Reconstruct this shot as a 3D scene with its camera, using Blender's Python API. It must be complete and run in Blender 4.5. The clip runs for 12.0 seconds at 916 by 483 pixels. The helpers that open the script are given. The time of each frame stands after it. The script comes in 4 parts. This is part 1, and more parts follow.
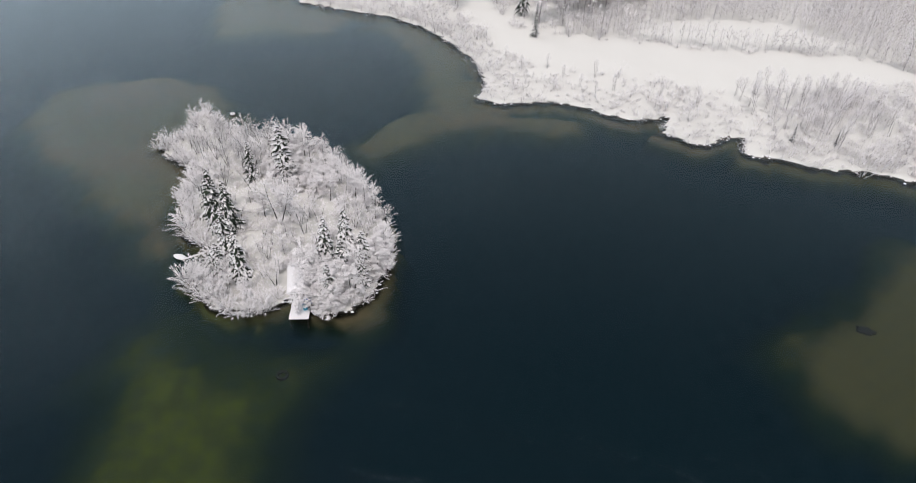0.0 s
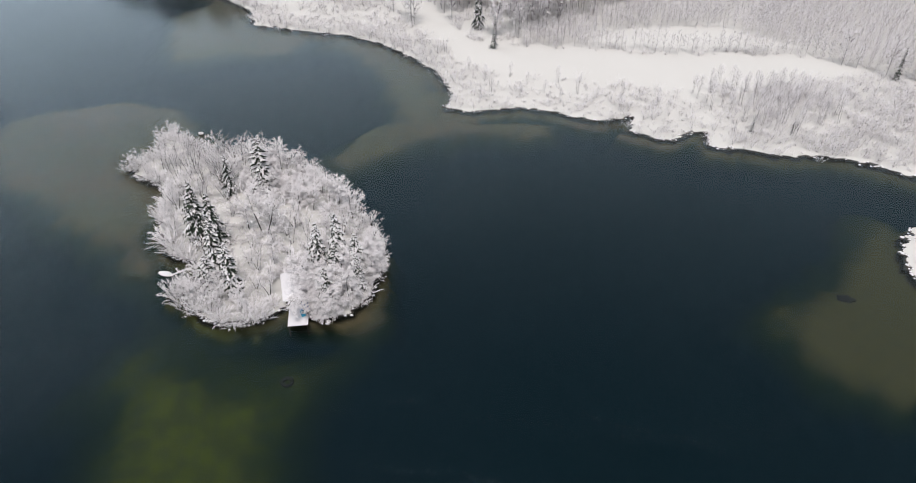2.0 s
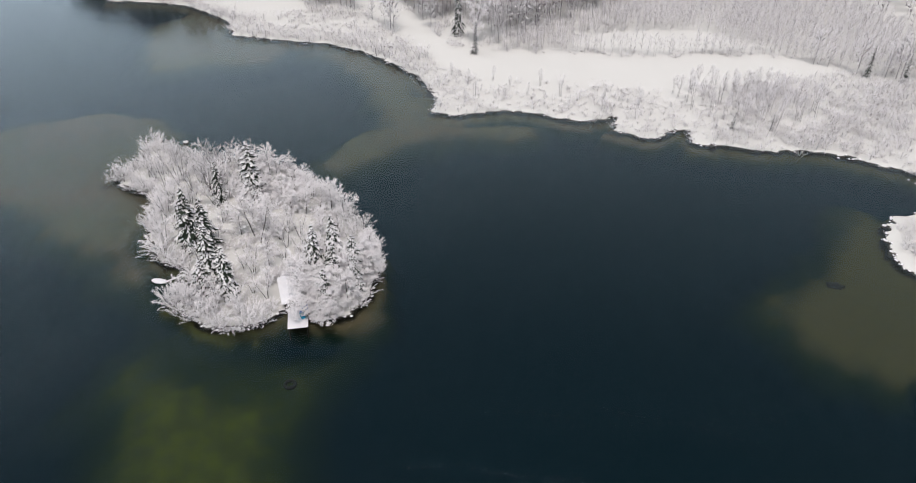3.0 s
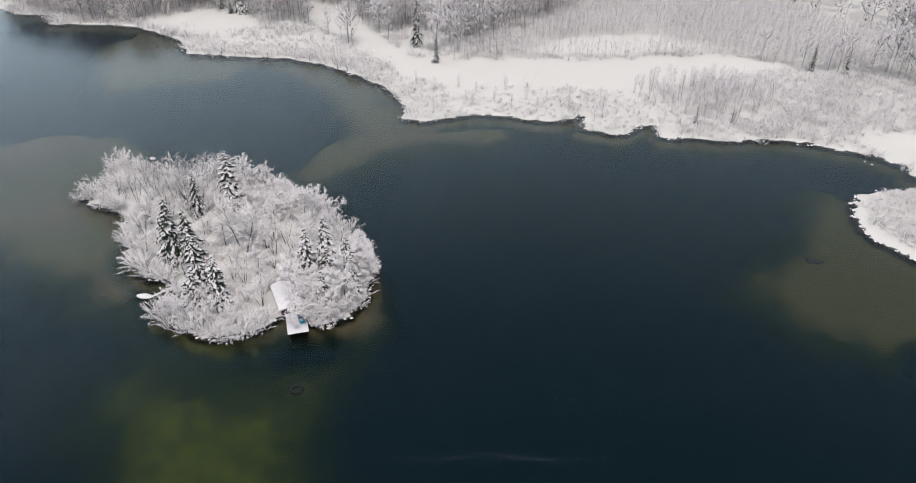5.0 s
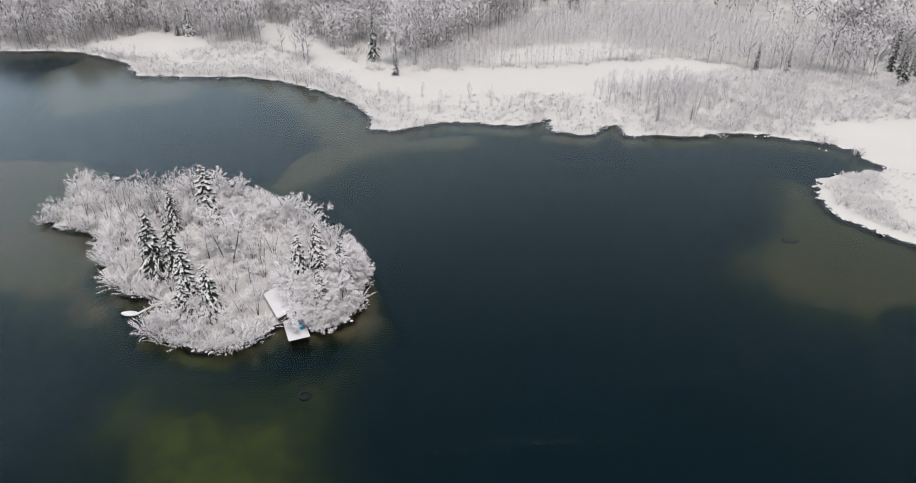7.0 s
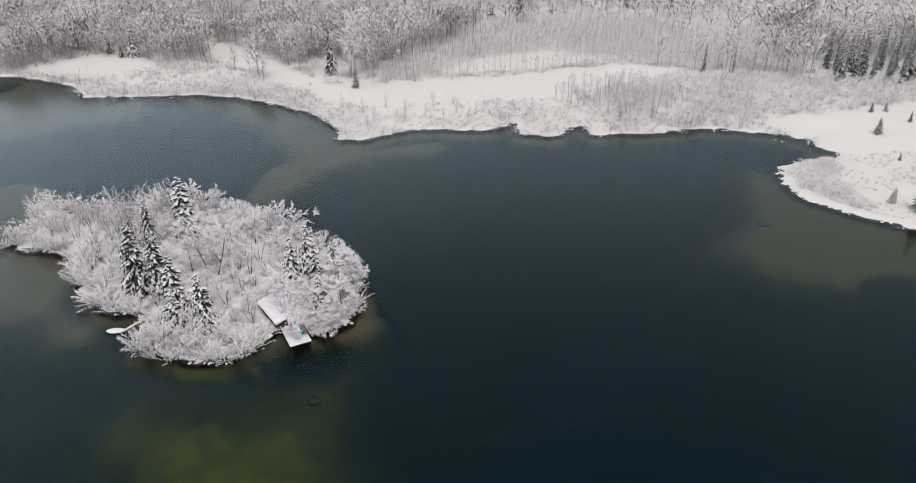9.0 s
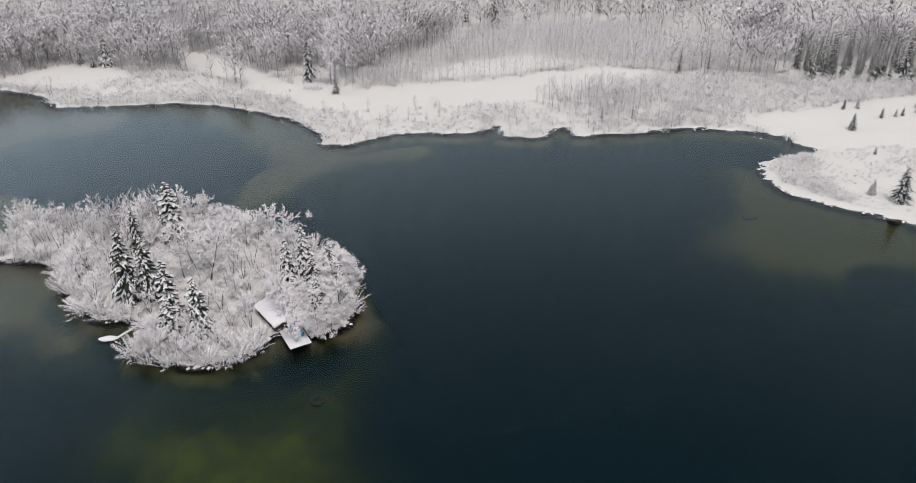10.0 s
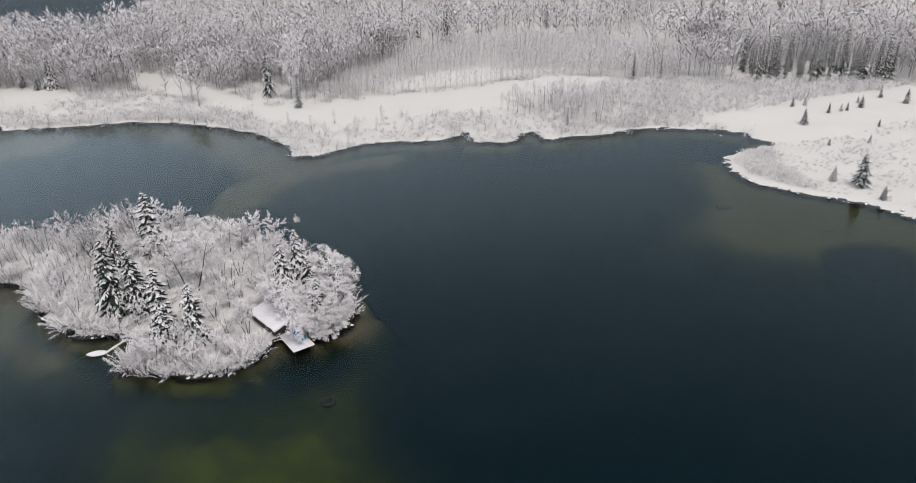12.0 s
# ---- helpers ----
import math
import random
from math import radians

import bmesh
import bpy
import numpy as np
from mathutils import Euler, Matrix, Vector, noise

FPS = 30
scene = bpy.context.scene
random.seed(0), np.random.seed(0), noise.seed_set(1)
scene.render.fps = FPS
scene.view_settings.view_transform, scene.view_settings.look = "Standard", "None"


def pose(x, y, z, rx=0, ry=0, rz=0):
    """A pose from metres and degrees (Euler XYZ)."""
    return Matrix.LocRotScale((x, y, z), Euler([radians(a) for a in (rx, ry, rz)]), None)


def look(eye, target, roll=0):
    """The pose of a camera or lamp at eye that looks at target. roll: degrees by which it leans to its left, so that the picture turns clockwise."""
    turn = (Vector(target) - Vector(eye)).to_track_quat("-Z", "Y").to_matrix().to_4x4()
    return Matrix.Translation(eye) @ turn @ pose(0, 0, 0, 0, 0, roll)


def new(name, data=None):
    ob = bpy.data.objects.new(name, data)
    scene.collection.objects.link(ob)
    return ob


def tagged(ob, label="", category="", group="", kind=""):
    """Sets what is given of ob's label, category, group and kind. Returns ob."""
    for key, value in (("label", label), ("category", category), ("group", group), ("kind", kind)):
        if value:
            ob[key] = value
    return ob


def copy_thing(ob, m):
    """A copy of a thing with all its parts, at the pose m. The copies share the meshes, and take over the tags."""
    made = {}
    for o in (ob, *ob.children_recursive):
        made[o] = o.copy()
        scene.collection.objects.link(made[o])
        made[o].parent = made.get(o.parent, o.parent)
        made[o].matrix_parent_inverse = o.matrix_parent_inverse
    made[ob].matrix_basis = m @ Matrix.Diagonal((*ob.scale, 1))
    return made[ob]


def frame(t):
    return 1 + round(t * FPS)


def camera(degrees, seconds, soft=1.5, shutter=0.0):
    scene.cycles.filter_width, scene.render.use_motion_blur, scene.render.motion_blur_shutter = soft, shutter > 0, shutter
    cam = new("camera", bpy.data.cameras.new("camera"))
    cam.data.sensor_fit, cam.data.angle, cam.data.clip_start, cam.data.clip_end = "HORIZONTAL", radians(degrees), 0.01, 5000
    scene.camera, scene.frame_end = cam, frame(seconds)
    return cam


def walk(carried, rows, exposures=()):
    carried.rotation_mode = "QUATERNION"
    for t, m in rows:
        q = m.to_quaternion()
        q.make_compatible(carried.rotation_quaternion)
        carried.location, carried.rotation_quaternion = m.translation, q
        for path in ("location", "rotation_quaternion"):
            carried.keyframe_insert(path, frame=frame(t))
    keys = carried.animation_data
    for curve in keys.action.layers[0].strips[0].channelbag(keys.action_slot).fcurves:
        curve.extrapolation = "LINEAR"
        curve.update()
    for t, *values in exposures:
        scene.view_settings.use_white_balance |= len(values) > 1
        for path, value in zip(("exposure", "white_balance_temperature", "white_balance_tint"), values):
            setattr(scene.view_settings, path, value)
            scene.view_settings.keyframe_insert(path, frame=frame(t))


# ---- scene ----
cam = camera(67.8, 12.0, soft=0.8)
PATH = [
    (0, (75.919, -57.9, 88.383), (75.017, -56.586, 87.174), 0.9),
    (1, (73.376, -62.26, 86.201), (72.524, -60.882, 85.027), 0.7),
    (2, (70.448, -66.255, 83.902), (69.652, -64.819, 82.761), 0.5),
    (3, (67.294, -70.001, 81.835), (66.556, -68.511, 80.724), 0.4),
    (5, (59.554, -76.079, 77.608), (58.948, -74.494, 76.549), 0.1),
    (6, (55.29, -78.903, 75.384), (54.758, -77.274, 74.354), -0.1),
    (7, (50.872, -81.466, 73.141), (50.415, -79.795, 72.141), -0.3),
    (9, (41.537, -85.486, 68.816), (41.241, -83.748, 67.871), -0.7),
    (10, (37.008, -86.941, 66.856), (36.793, -85.178, 65.936), -0.8),
    (11, (32.409, -88.455, 64.623), (32.274, -86.669, 63.733), -1.0),
    (12, (27.828, -89.53, 62.598), (27.773, -87.727, 61.734), -1.2),
]
walk(cam, [(t, look(eye, target, roll)) for t, eye, target, roll in PATH], [(0.0, 0.03), (6.0, -0.06), (12.0, -0.18)])

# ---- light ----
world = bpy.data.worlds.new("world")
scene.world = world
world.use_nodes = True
wn, wl = world.node_tree.nodes, world.node_tree.links
wn.clear()
sky = wn.new("ShaderNodeTexSky")
sky.sky_type = "NISHITA"
sky.sun_disc = False
sky.sun_elevation = radians(65)
sky.sun_rotation = radians(155)
sky.dust_density = 4.0
sky.air_density = 1.3
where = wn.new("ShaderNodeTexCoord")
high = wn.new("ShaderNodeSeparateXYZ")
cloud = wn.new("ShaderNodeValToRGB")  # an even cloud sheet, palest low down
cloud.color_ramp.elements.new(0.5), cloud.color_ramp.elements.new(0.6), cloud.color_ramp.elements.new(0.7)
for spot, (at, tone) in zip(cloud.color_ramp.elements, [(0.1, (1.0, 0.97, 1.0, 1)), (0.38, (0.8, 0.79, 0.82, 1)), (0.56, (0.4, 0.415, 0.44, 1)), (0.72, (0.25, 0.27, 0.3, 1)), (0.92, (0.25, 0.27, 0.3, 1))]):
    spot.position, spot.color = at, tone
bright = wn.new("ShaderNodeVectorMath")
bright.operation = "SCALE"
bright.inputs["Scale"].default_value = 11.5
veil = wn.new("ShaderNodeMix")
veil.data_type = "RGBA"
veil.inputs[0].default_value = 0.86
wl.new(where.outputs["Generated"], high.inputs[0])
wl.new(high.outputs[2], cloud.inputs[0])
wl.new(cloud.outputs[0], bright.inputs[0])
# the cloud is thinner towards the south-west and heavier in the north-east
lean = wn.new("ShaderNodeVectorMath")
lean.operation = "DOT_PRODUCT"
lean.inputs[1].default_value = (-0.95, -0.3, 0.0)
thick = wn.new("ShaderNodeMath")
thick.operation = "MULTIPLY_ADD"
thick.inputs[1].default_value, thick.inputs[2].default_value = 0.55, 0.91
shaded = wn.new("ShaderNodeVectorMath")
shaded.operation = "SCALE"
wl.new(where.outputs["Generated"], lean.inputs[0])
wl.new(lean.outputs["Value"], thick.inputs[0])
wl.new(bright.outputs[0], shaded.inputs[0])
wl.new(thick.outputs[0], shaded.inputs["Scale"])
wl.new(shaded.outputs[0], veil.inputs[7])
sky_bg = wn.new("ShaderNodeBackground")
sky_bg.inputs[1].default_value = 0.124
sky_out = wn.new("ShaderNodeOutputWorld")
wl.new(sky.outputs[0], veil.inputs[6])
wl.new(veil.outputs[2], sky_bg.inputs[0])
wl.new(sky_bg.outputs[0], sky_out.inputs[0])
sun = new("sun", bpy.data.lights.new("sun", "SUN"))
sun.data.energy = 1.95
sun.data.angle = radians(22)
sun.data.color = (1.0, 0.915, 0.885)
sun.matrix_world = look((60, -50, 240), (0, 40, 0))
scene.view_settings.exposure = 0.0


# ---- materials ----
def material(name, rough=0.8, metal=0.0):
    m = bpy.data.materials.new(name)
    m.use_nodes = True
    n = m.node_tree.nodes
    b = n["Principled BSDF"]
    b.inputs["Roughness"].default_value = rough
    b.inputs["Metallic"].default_value = metal
    return m, n, m.node_tree.links, b


def node(n, kind, **values):
    made = n.new(kind)
    for key, value in values.items():
        made.inputs[key].default_value = value
    return made


def ramp(n, *stops):
    made = n.new("ShaderNodeValToRGB")
    els = made.color_ramp.elements
    while len(els) < len(stops):
        els.new(0.5)
    for e, (p, c) in zip(els, stops):
        e.position, e.color = p, (*c, 1)
    return made


def mix(n, l, fac, a, b):
    made = n.new("ShaderNodeMix")
    made.data_type = "RGBA"
    for slot, v in ((0, fac), (6, a), (7, b)):
        if isinstance(v, (int, float)):
            made.inputs[slot].default_value = v
        elif isinstance(v, tuple):
            made.inputs[slot].default_value = (*v, 1)
        else:
            l.new(v, made.inputs[slot])
    return made.outputs[2]


def maths(n, l, op, a, b=0.0, c=0.0):
    made = n.new("ShaderNodeMath")
    made.operation = op
    for slot, v in enumerate((a, b, c)):
        if isinstance(v, (int, float)):
            made.inputs[slot].default_value = v
        else:
            l.new(v, made.inputs[slot])
    return made.outputs[0]


def span(n, l, v, a, b, c=0.0, d=1.0):
    made = n.new("ShaderNodeMapRange")
    made.interpolation_type = "SMOOTHSTEP"
    l.new(v, made.inputs[0])
    for slot, k in enumerate((a, b, c, d)):
        made.inputs[slot + 1].default_value = k
    return made.outputs[0]


def noise_at(n, l, scale, detail=4.0, where=None, rough=0.55):
    made = node(n, "ShaderNodeTexNoise", Scale=scale, Detail=detail, Roughness=rough)
    if where is not None:
        l.new(where, made.inputs["Vector"])
    return made.outputs[0]


def relief(n, l, b, height, strength, distance):
    made = node(n, "ShaderNodeBump", Strength=strength, Distance=distance)
    l.new(height, made.inputs["Height"])
    l.new(made.outputs[0], b.inputs["Normal"])


SNOW, SNOW_DIM = (0.86, 0.855, 0.865), (0.78, 0.775, 0.8)


def snow_material():
    m, n, l, b = material("snow", 0.65)
    p = n.new("ShaderNodeNewGeometry").outputs["Position"]
    l.new(mix(n, l, noise_at(n, l, 0.7, 5, p), SNOW, SNOW_DIM), b.inputs["Base Color"])
    relief(n, l, b, noise_at(n, l, 5.0, 4, p), 0.3, 0.06)
    return m


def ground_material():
    """Snow on land, a wet dark rim at the waterline, sand and weed on the bed, with the light lost in deep water put
    into the bed's colour.
    """
    m, n, l, b = material("snowy_ground", 0.8)
    b.inputs["Specular IOR Level"].default_value = 0.0
    p = n.new("ShaderNodeNewGeometry").outputs["Position"]
    sep = n.new("ShaderNodeSeparateXYZ")
    l.new(p, sep.inputs[0])
    z = sep.outputs[2]
    big, mid, fine = noise_at(n, l, 0.035, 3, p), noise_at(n, l, 0.35, 5, p), noise_at(n, l, 2.2, 5, p)
    snow = mix(n, l, fine, (0.745, 0.74, 0.705), (0.7, 0.695, 0.67))
    grit = mix(n, l, fine, (0.03, 0.028, 0.024), (0.12, 0.11, 0.1))
    sand = mix(n, l, span(n, l, big, 0.35, 0.65), (0.15, 0.116, 0.072), (0.12, 0.11, 0.058))
    sand = mix(n, l, span(n, l, mid, 0.4, 0.75, 0, 0.6), sand, (0.042, 0.04, 0.017))
    sand = mix(n, l, span(n, l, sep.outputs[0], 45, 70, 0, 0.9), sand, (0.085, 0.08, 0.036))
    south = span(n, l, sep.outputs[1], 3, -13)
    weed = mix(n, l, span(n, l, maths(n, l, "ADD", mid, maths(n, l, "MULTIPLY", fine, 0.35)), 0.45, 0.85), (0.088, 0.112, 0.014), (0.05, 0.066, 0.011))
    sand = mix(n, l, maths(n, l, "MULTIPLY", south, 0.9), sand, weed)
    # shallows darkened in the bed colour to stand in for the bank's dark reflection
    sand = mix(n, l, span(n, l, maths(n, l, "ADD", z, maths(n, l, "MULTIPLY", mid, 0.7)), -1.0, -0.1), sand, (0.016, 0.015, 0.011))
    # water's absorption put into the bed colour: green, then near-black blue with depth
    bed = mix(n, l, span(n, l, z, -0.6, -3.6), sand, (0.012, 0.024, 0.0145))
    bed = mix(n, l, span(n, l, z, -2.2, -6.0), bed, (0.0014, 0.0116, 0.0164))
    rim = span(n, l, maths(n, l, "ADD", z, maths(n, l, "MULTIPLY", fine, 0.3)), 0.2, 0.34)
    land = mix(n, l, rim, grit, snow)
    # unseen hill beyond the far lake, coloured dark only to be mirrored there
    slope = mix(n, l, noise_at(n, l, 0.05, 5, p), (0.04, 0.045, 0.045), (0.3, 0.3, 0.31))
    land = mix(n, l, span(n, l, sep.outputs[1], 580, 700), land, slope)
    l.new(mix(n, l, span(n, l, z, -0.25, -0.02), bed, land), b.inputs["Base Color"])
    relief(n, l, b, maths(n, l, "ADD", mid, fine), 0.35, 0.15)
    return m


def water_material():
    """Clear lake water: the sky mirrored in small wind ripples over the bed below."""
    m, n, l, b = material("lake_water", 0.06)
    n.remove(b)
    p = n.new("ShaderNodeNewGeometry").outputs["Position"]

    def ripples(turn, sx, sy, scale):
        mp = n.new("ShaderNodeMapping")
        mp.vector_type = "TEXTURE"
        mp.inputs["Rotation"].default_value = (0, 0, radians(turn))
        mp.inputs["Scale"].default_value = (sx, sy, 1)
        l.new(p, mp.inputs["Vector"])
        return noise_at(n, l, scale, 3, mp.outputs[0], 0.5)

    sep = n.new("ShaderNodeSeparateXYZ")
    l.new(p, sep.inputs[0])
    west = maths(n, l, "ADD", ripples(94, 2.3, 1.0, 1.2), maths(n, l, "MULTIPLY", ripples(80, 2.0, 1.0, 2.4), 0.4))
    east = maths(n, l, "ADD", ripples(-30, 4.0, 1.0, 1.15), maths(n, l, "MULTIPLY", ripples(-42, 2.5, 1.0, 2.3), 0.4))
    side = span(n, l, maths(n, l, "ADD", sep.outputs[0], maths(n, l, "MULTIPLY", sep.outputs[1], -0.4)), -25, 25)
    blend = n.new("ShaderNodeMix")
    l.new(side, blend.inputs[0])
    l.new(maths(n, l, "MULTIPLY", west, 1.25), blend.inputs[2])
    l.new(maths(n, l, "MULTIPLY", east, 0.75), blend.inputs[3])
    calm = maths(n, l, "MULTIPLY", span(n, l, noise_at(n, l, 0.016, 2, p), 0.34, 0.6, 0.55, 1.0), span(n, l, sep.outputs[1], 15, 90, 1.0, 0.25))
    bump = node(n, "ShaderNodeBump", Strength=0.75, Distance=0.2)
    l.new(maths(n, l, "MULTIPLY", blend.outputs[0], calm), bump.inputs["Height"])
    clear = n.new("ShaderNodeBsdfTransparent")
    clear.inputs[0].default_value = (0.9, 0.96, 0.955, 1)
    gloss = n.new("ShaderNodeBsdfGlossy")
    gloss.inputs["Roughness"].default_value = 0.05
    gloss.inputs["Color"].default_value = (0.72, 0.89, 1.0, 1)
    l.new(bump.outputs[0], gloss.inputs["Normal"])
    fres = node(n, "ShaderNodeFresnel", IOR=1.32)
    l.new(bump.outputs[0], fres.inputs["Normal"])
    both = n.new("ShaderNodeMixShader")
    l.new(fres.outputs[0], both.inputs[0])
    l.new(clear.outputs[0], both.inputs[1])
    l.new(gloss.outputs[0], both.inputs[2])
    l.new(both.outputs[0], n["Material Output"].inputs["Surface"])
    return m


def bark_material():
    m, n, l, b = material("snowy_bark", 0.9)
    g = n.new("ShaderNodeNewGeometry")
    sep = n.new("ShaderNodeSeparateXYZ")
    l.new(g.outputs["Normal"], sep.inputs[0])
    nz = noise_at(n, l, 3.0, 4, g.outputs["Position"])
    bark = mix(n, l, nz, (0.02, 0.016, 0.015), (0.07, 0.06, 0.055))
    up = maths(n, l, "ADD", sep.outputs[2], maths(n, l, "MULTIPLY", nz, 0.5))
    l.new(mix(n, l, span(n, l, up, 0.45, 0.7), bark, SNOW), b.inputs["Base Color"])
    return m


def twig_material(name, wood, dim, cut, patchy=0.9, thin=0.22, pale=(0.95, 0.94, 0.95), grain=0.13):
    """Snow and hoar on the upper side of twigs, bare wood on their steep flanks and below."""
    m, n, l, b = material(name, 0.8)
    n.remove(b)
    g = n.new("ShaderNodeNewGeometry")
    sep = n.new("ShaderNodeSeparateXYZ")
    l.new(g.outputs["Normal"], sep.inputs[0])
    chance = g.outputs["Random Per Island"]
    up = maths(n, l, "ADD", sep.outputs[2], maths(n, l, "MULTIPLY_ADD", chance, 0.7, -0.35))
    frost = mix(n, l, chance, dim, pale)
    bark = mix(n, l, noise_at(n, l, 1.3, 2, g.outputs["Position"]), tuple(0.5 * c for c in wood), tuple(1.5 * c for c in wood))
    tone = mix(n, l, span(n, l, up, cut - 0.08, cut + 0.12), bark, frost)
    patch = span(n, l, noise_at(n, l, grain, 3, g.outputs["Position"]), 0.35, 0.7, 1.0, patchy)
    scaled = n.new("ShaderNodeVectorMath")
    scaled.operation = "SCALE"
    l.new(tone, scaled.inputs[0])
    l.new(patch, scaled.inputs["Scale"])
    diff, back, both = n.new("ShaderNodeBsdfDiffuse"), n.new("ShaderNodeBsdfTranslucent"), n.new("ShaderNodeMixShader")
    l.new(scaled.outputs[0], diff.inputs[0])
    l.new(scaled.outputs[0], back.inputs[0])
    both.inputs[0].default_value = thin
    l.new(diff.outputs[0], both.inputs[1])
    l.new(back.outputs[0], both.inputs[2])
    l.new(both.outputs[0], n["Material Output"].inputs["Surface"])
    return m


def needle_material():
    m, n, l, b = material("spruce_needles", 0.7)
    b.inputs["Specular IOR Level"].default_value = 0.2
    g = n.new("ShaderNodeNewGeometry")
    r = ramp(n, (0.0, (0.012, 0.02, 0.014)), (0.7, (0.028, 0.042, 0.028)), (1.0, (0.06, 0.07, 0.05)))
    l.new(g.outputs["Random Per Island"], r.inputs[0])
    l.new(r.outputs[0], b.inputs["Base Color"])
    return m


def plain_material(name, a, c, scale=3.0, rough=0.7, bump=0.2, metal=0.0):
    m, n, l, b = material(name, rough, metal)
    p = n.new("ShaderNodeNewGeometry").outputs["Position"]
    nz = noise_at(n, l, scale, 5, p)
    l.new(mix(n, l, nz, a, c), b.inputs["Base Color"])
    relief(n, l, b, nz, bump, 0.03)
    return m


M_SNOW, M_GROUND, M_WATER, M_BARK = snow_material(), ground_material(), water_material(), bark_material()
M_TWIG = twig_material("frosted_twigs", (0.12, 0.105, 0.105), (0.93, 0.915, 0.925), -0.35, thin=0.18)
M_TWIG_GREY = twig_material("half_bare_twigs", (0.12, 0.108, 0.11), (0.84, 0.83, 0.85), -0.1, 0.85, 0.4)
M_SCRUB = twig_material("scrub_twigs", (0.26, 0.235, 0.245), (0.9, 0.885, 0.9), -0.32, 0.86, 0.4)
M_TWIG_WHITE = twig_material("snowed_twigs", (0.22, 0.2, 0.205), (0.95, 0.93, 0.94), -0.55, 0.98, 0.16, (0.97, 0.955, 0.965))
M_CLUMP = twig_material("clotted_snow", (0.25, 0.23, 0.235), (0.95, 0.93, 0.94), -0.7, 0.98, 0.1, (0.96, 0.945, 0.955))
M_TUFT = twig_material("hoar_tufts", (0.2, 0.185, 0.195), (0.88, 0.865, 0.885), -0.34, 0.74, 0.42, grain=0.045)
M_STEM = plain_material("hoary_stems", (0.16, 0.145, 0.15), (0.5, 0.48, 0.49), 1.2, 0.9)
M_NEEDLE = needle_material()
M_WOOD = plain_material("dark_boards", (0.03, 0.024, 0.02), (0.075, 0.06, 0.05), 4.0)
M_PLANK = plain_material("grey_planks", (0.12, 0.11, 0.1), (0.24, 0.22, 0.2), 5.0)
M_BLUE = plain_material("blue_tarpaulin", (0.01, 0.09, 0.36), (0.02, 0.14, 0.48), 2.0, 0.45)
M_TEAL = plain_material("turquoise_plastic", (0.0, 0.22, 0.36), (0.01, 0.3, 0.45), 2.0, 0.4)
M_STONE = plain_material("wet_stone", (0.04, 0.038, 0.035), (0.16, 0.15, 0.14), 3.0)
M_REED = plain_material("dry_reed", (0.3, 0.25, 0.19), (0.6, 0.56, 0.52), 1.0)
M_FOAM = plain_material("foam", (0.3, 0.32, 0.34), (0.6, 0.61, 0.62), 2.0)
M_WEED = plain_material("dark_weed", (0.004, 0.005, 0.004), (0.012, 0.012, 0.009), 1.5)

# ---- plan: shorelines, shoals and clearings ----
LAKE = [(-380, 190), (-245, 150.3), (-228, 155.3), (-215, 142.3), (-196, 151.3), (-176, 153.3), (-147, 144.3), (-131, 130.8),
        (-110, 133.3), (-91, 138.3), (-72, 136.8), (-53, 128.8), (-39, 119.3), (-29.5, 110), (-25, 99), (-17, 100), (-8, 110),
        (4, 113), (15, 112), (20, 115), (23.5, 121), (26, 120), (27, 111), (38, 110), (42.5, 120), (46, 121), (49, 113), (66, 117), (83, 124), (104, 121),
        (112, 117), (110.5, 111), (117, 106.8), (116, 104.3), (107, 101), (100.2, 96), (96.9, 91.5), (95.8, 86.5), (96.7, 79.2), (99.8, 71.8), (108.2, 65.2), (118.7, 59.7), (124.2, 52.2), (128, 47.5), (150, 44), (210, 20),
        (290, -120), (220, -380), (-220, -431.7), (-520, -220), (-540, 120)]
ISLAND = [(-76, 25), (-67, 24), (-58, 22), (-52, 15), (-47, 10), (-38, 5), (-31, 5), (-27, 1), (-28, -3.6), (-22, -5.6),
          (-13, -6.3), (-7.5, -2.4), (-5, 3), (0, 4.5), (5, 7), (7, 13), (5, 20), (0, 28), (-9, 36), (-22, 44), (-36, 49),
          (-50, 50), (-62, 45), (-72, 43), (-83, 48), (-84, 44), (-76, 34)]
FAR_LAKE = [(-900, 400), (-420, 400), (-290, 385), (-240, 364), (-205, 364), (-208, 420), (-235, 480), (-290, 600), (-500, 900), (-1300, 900)]
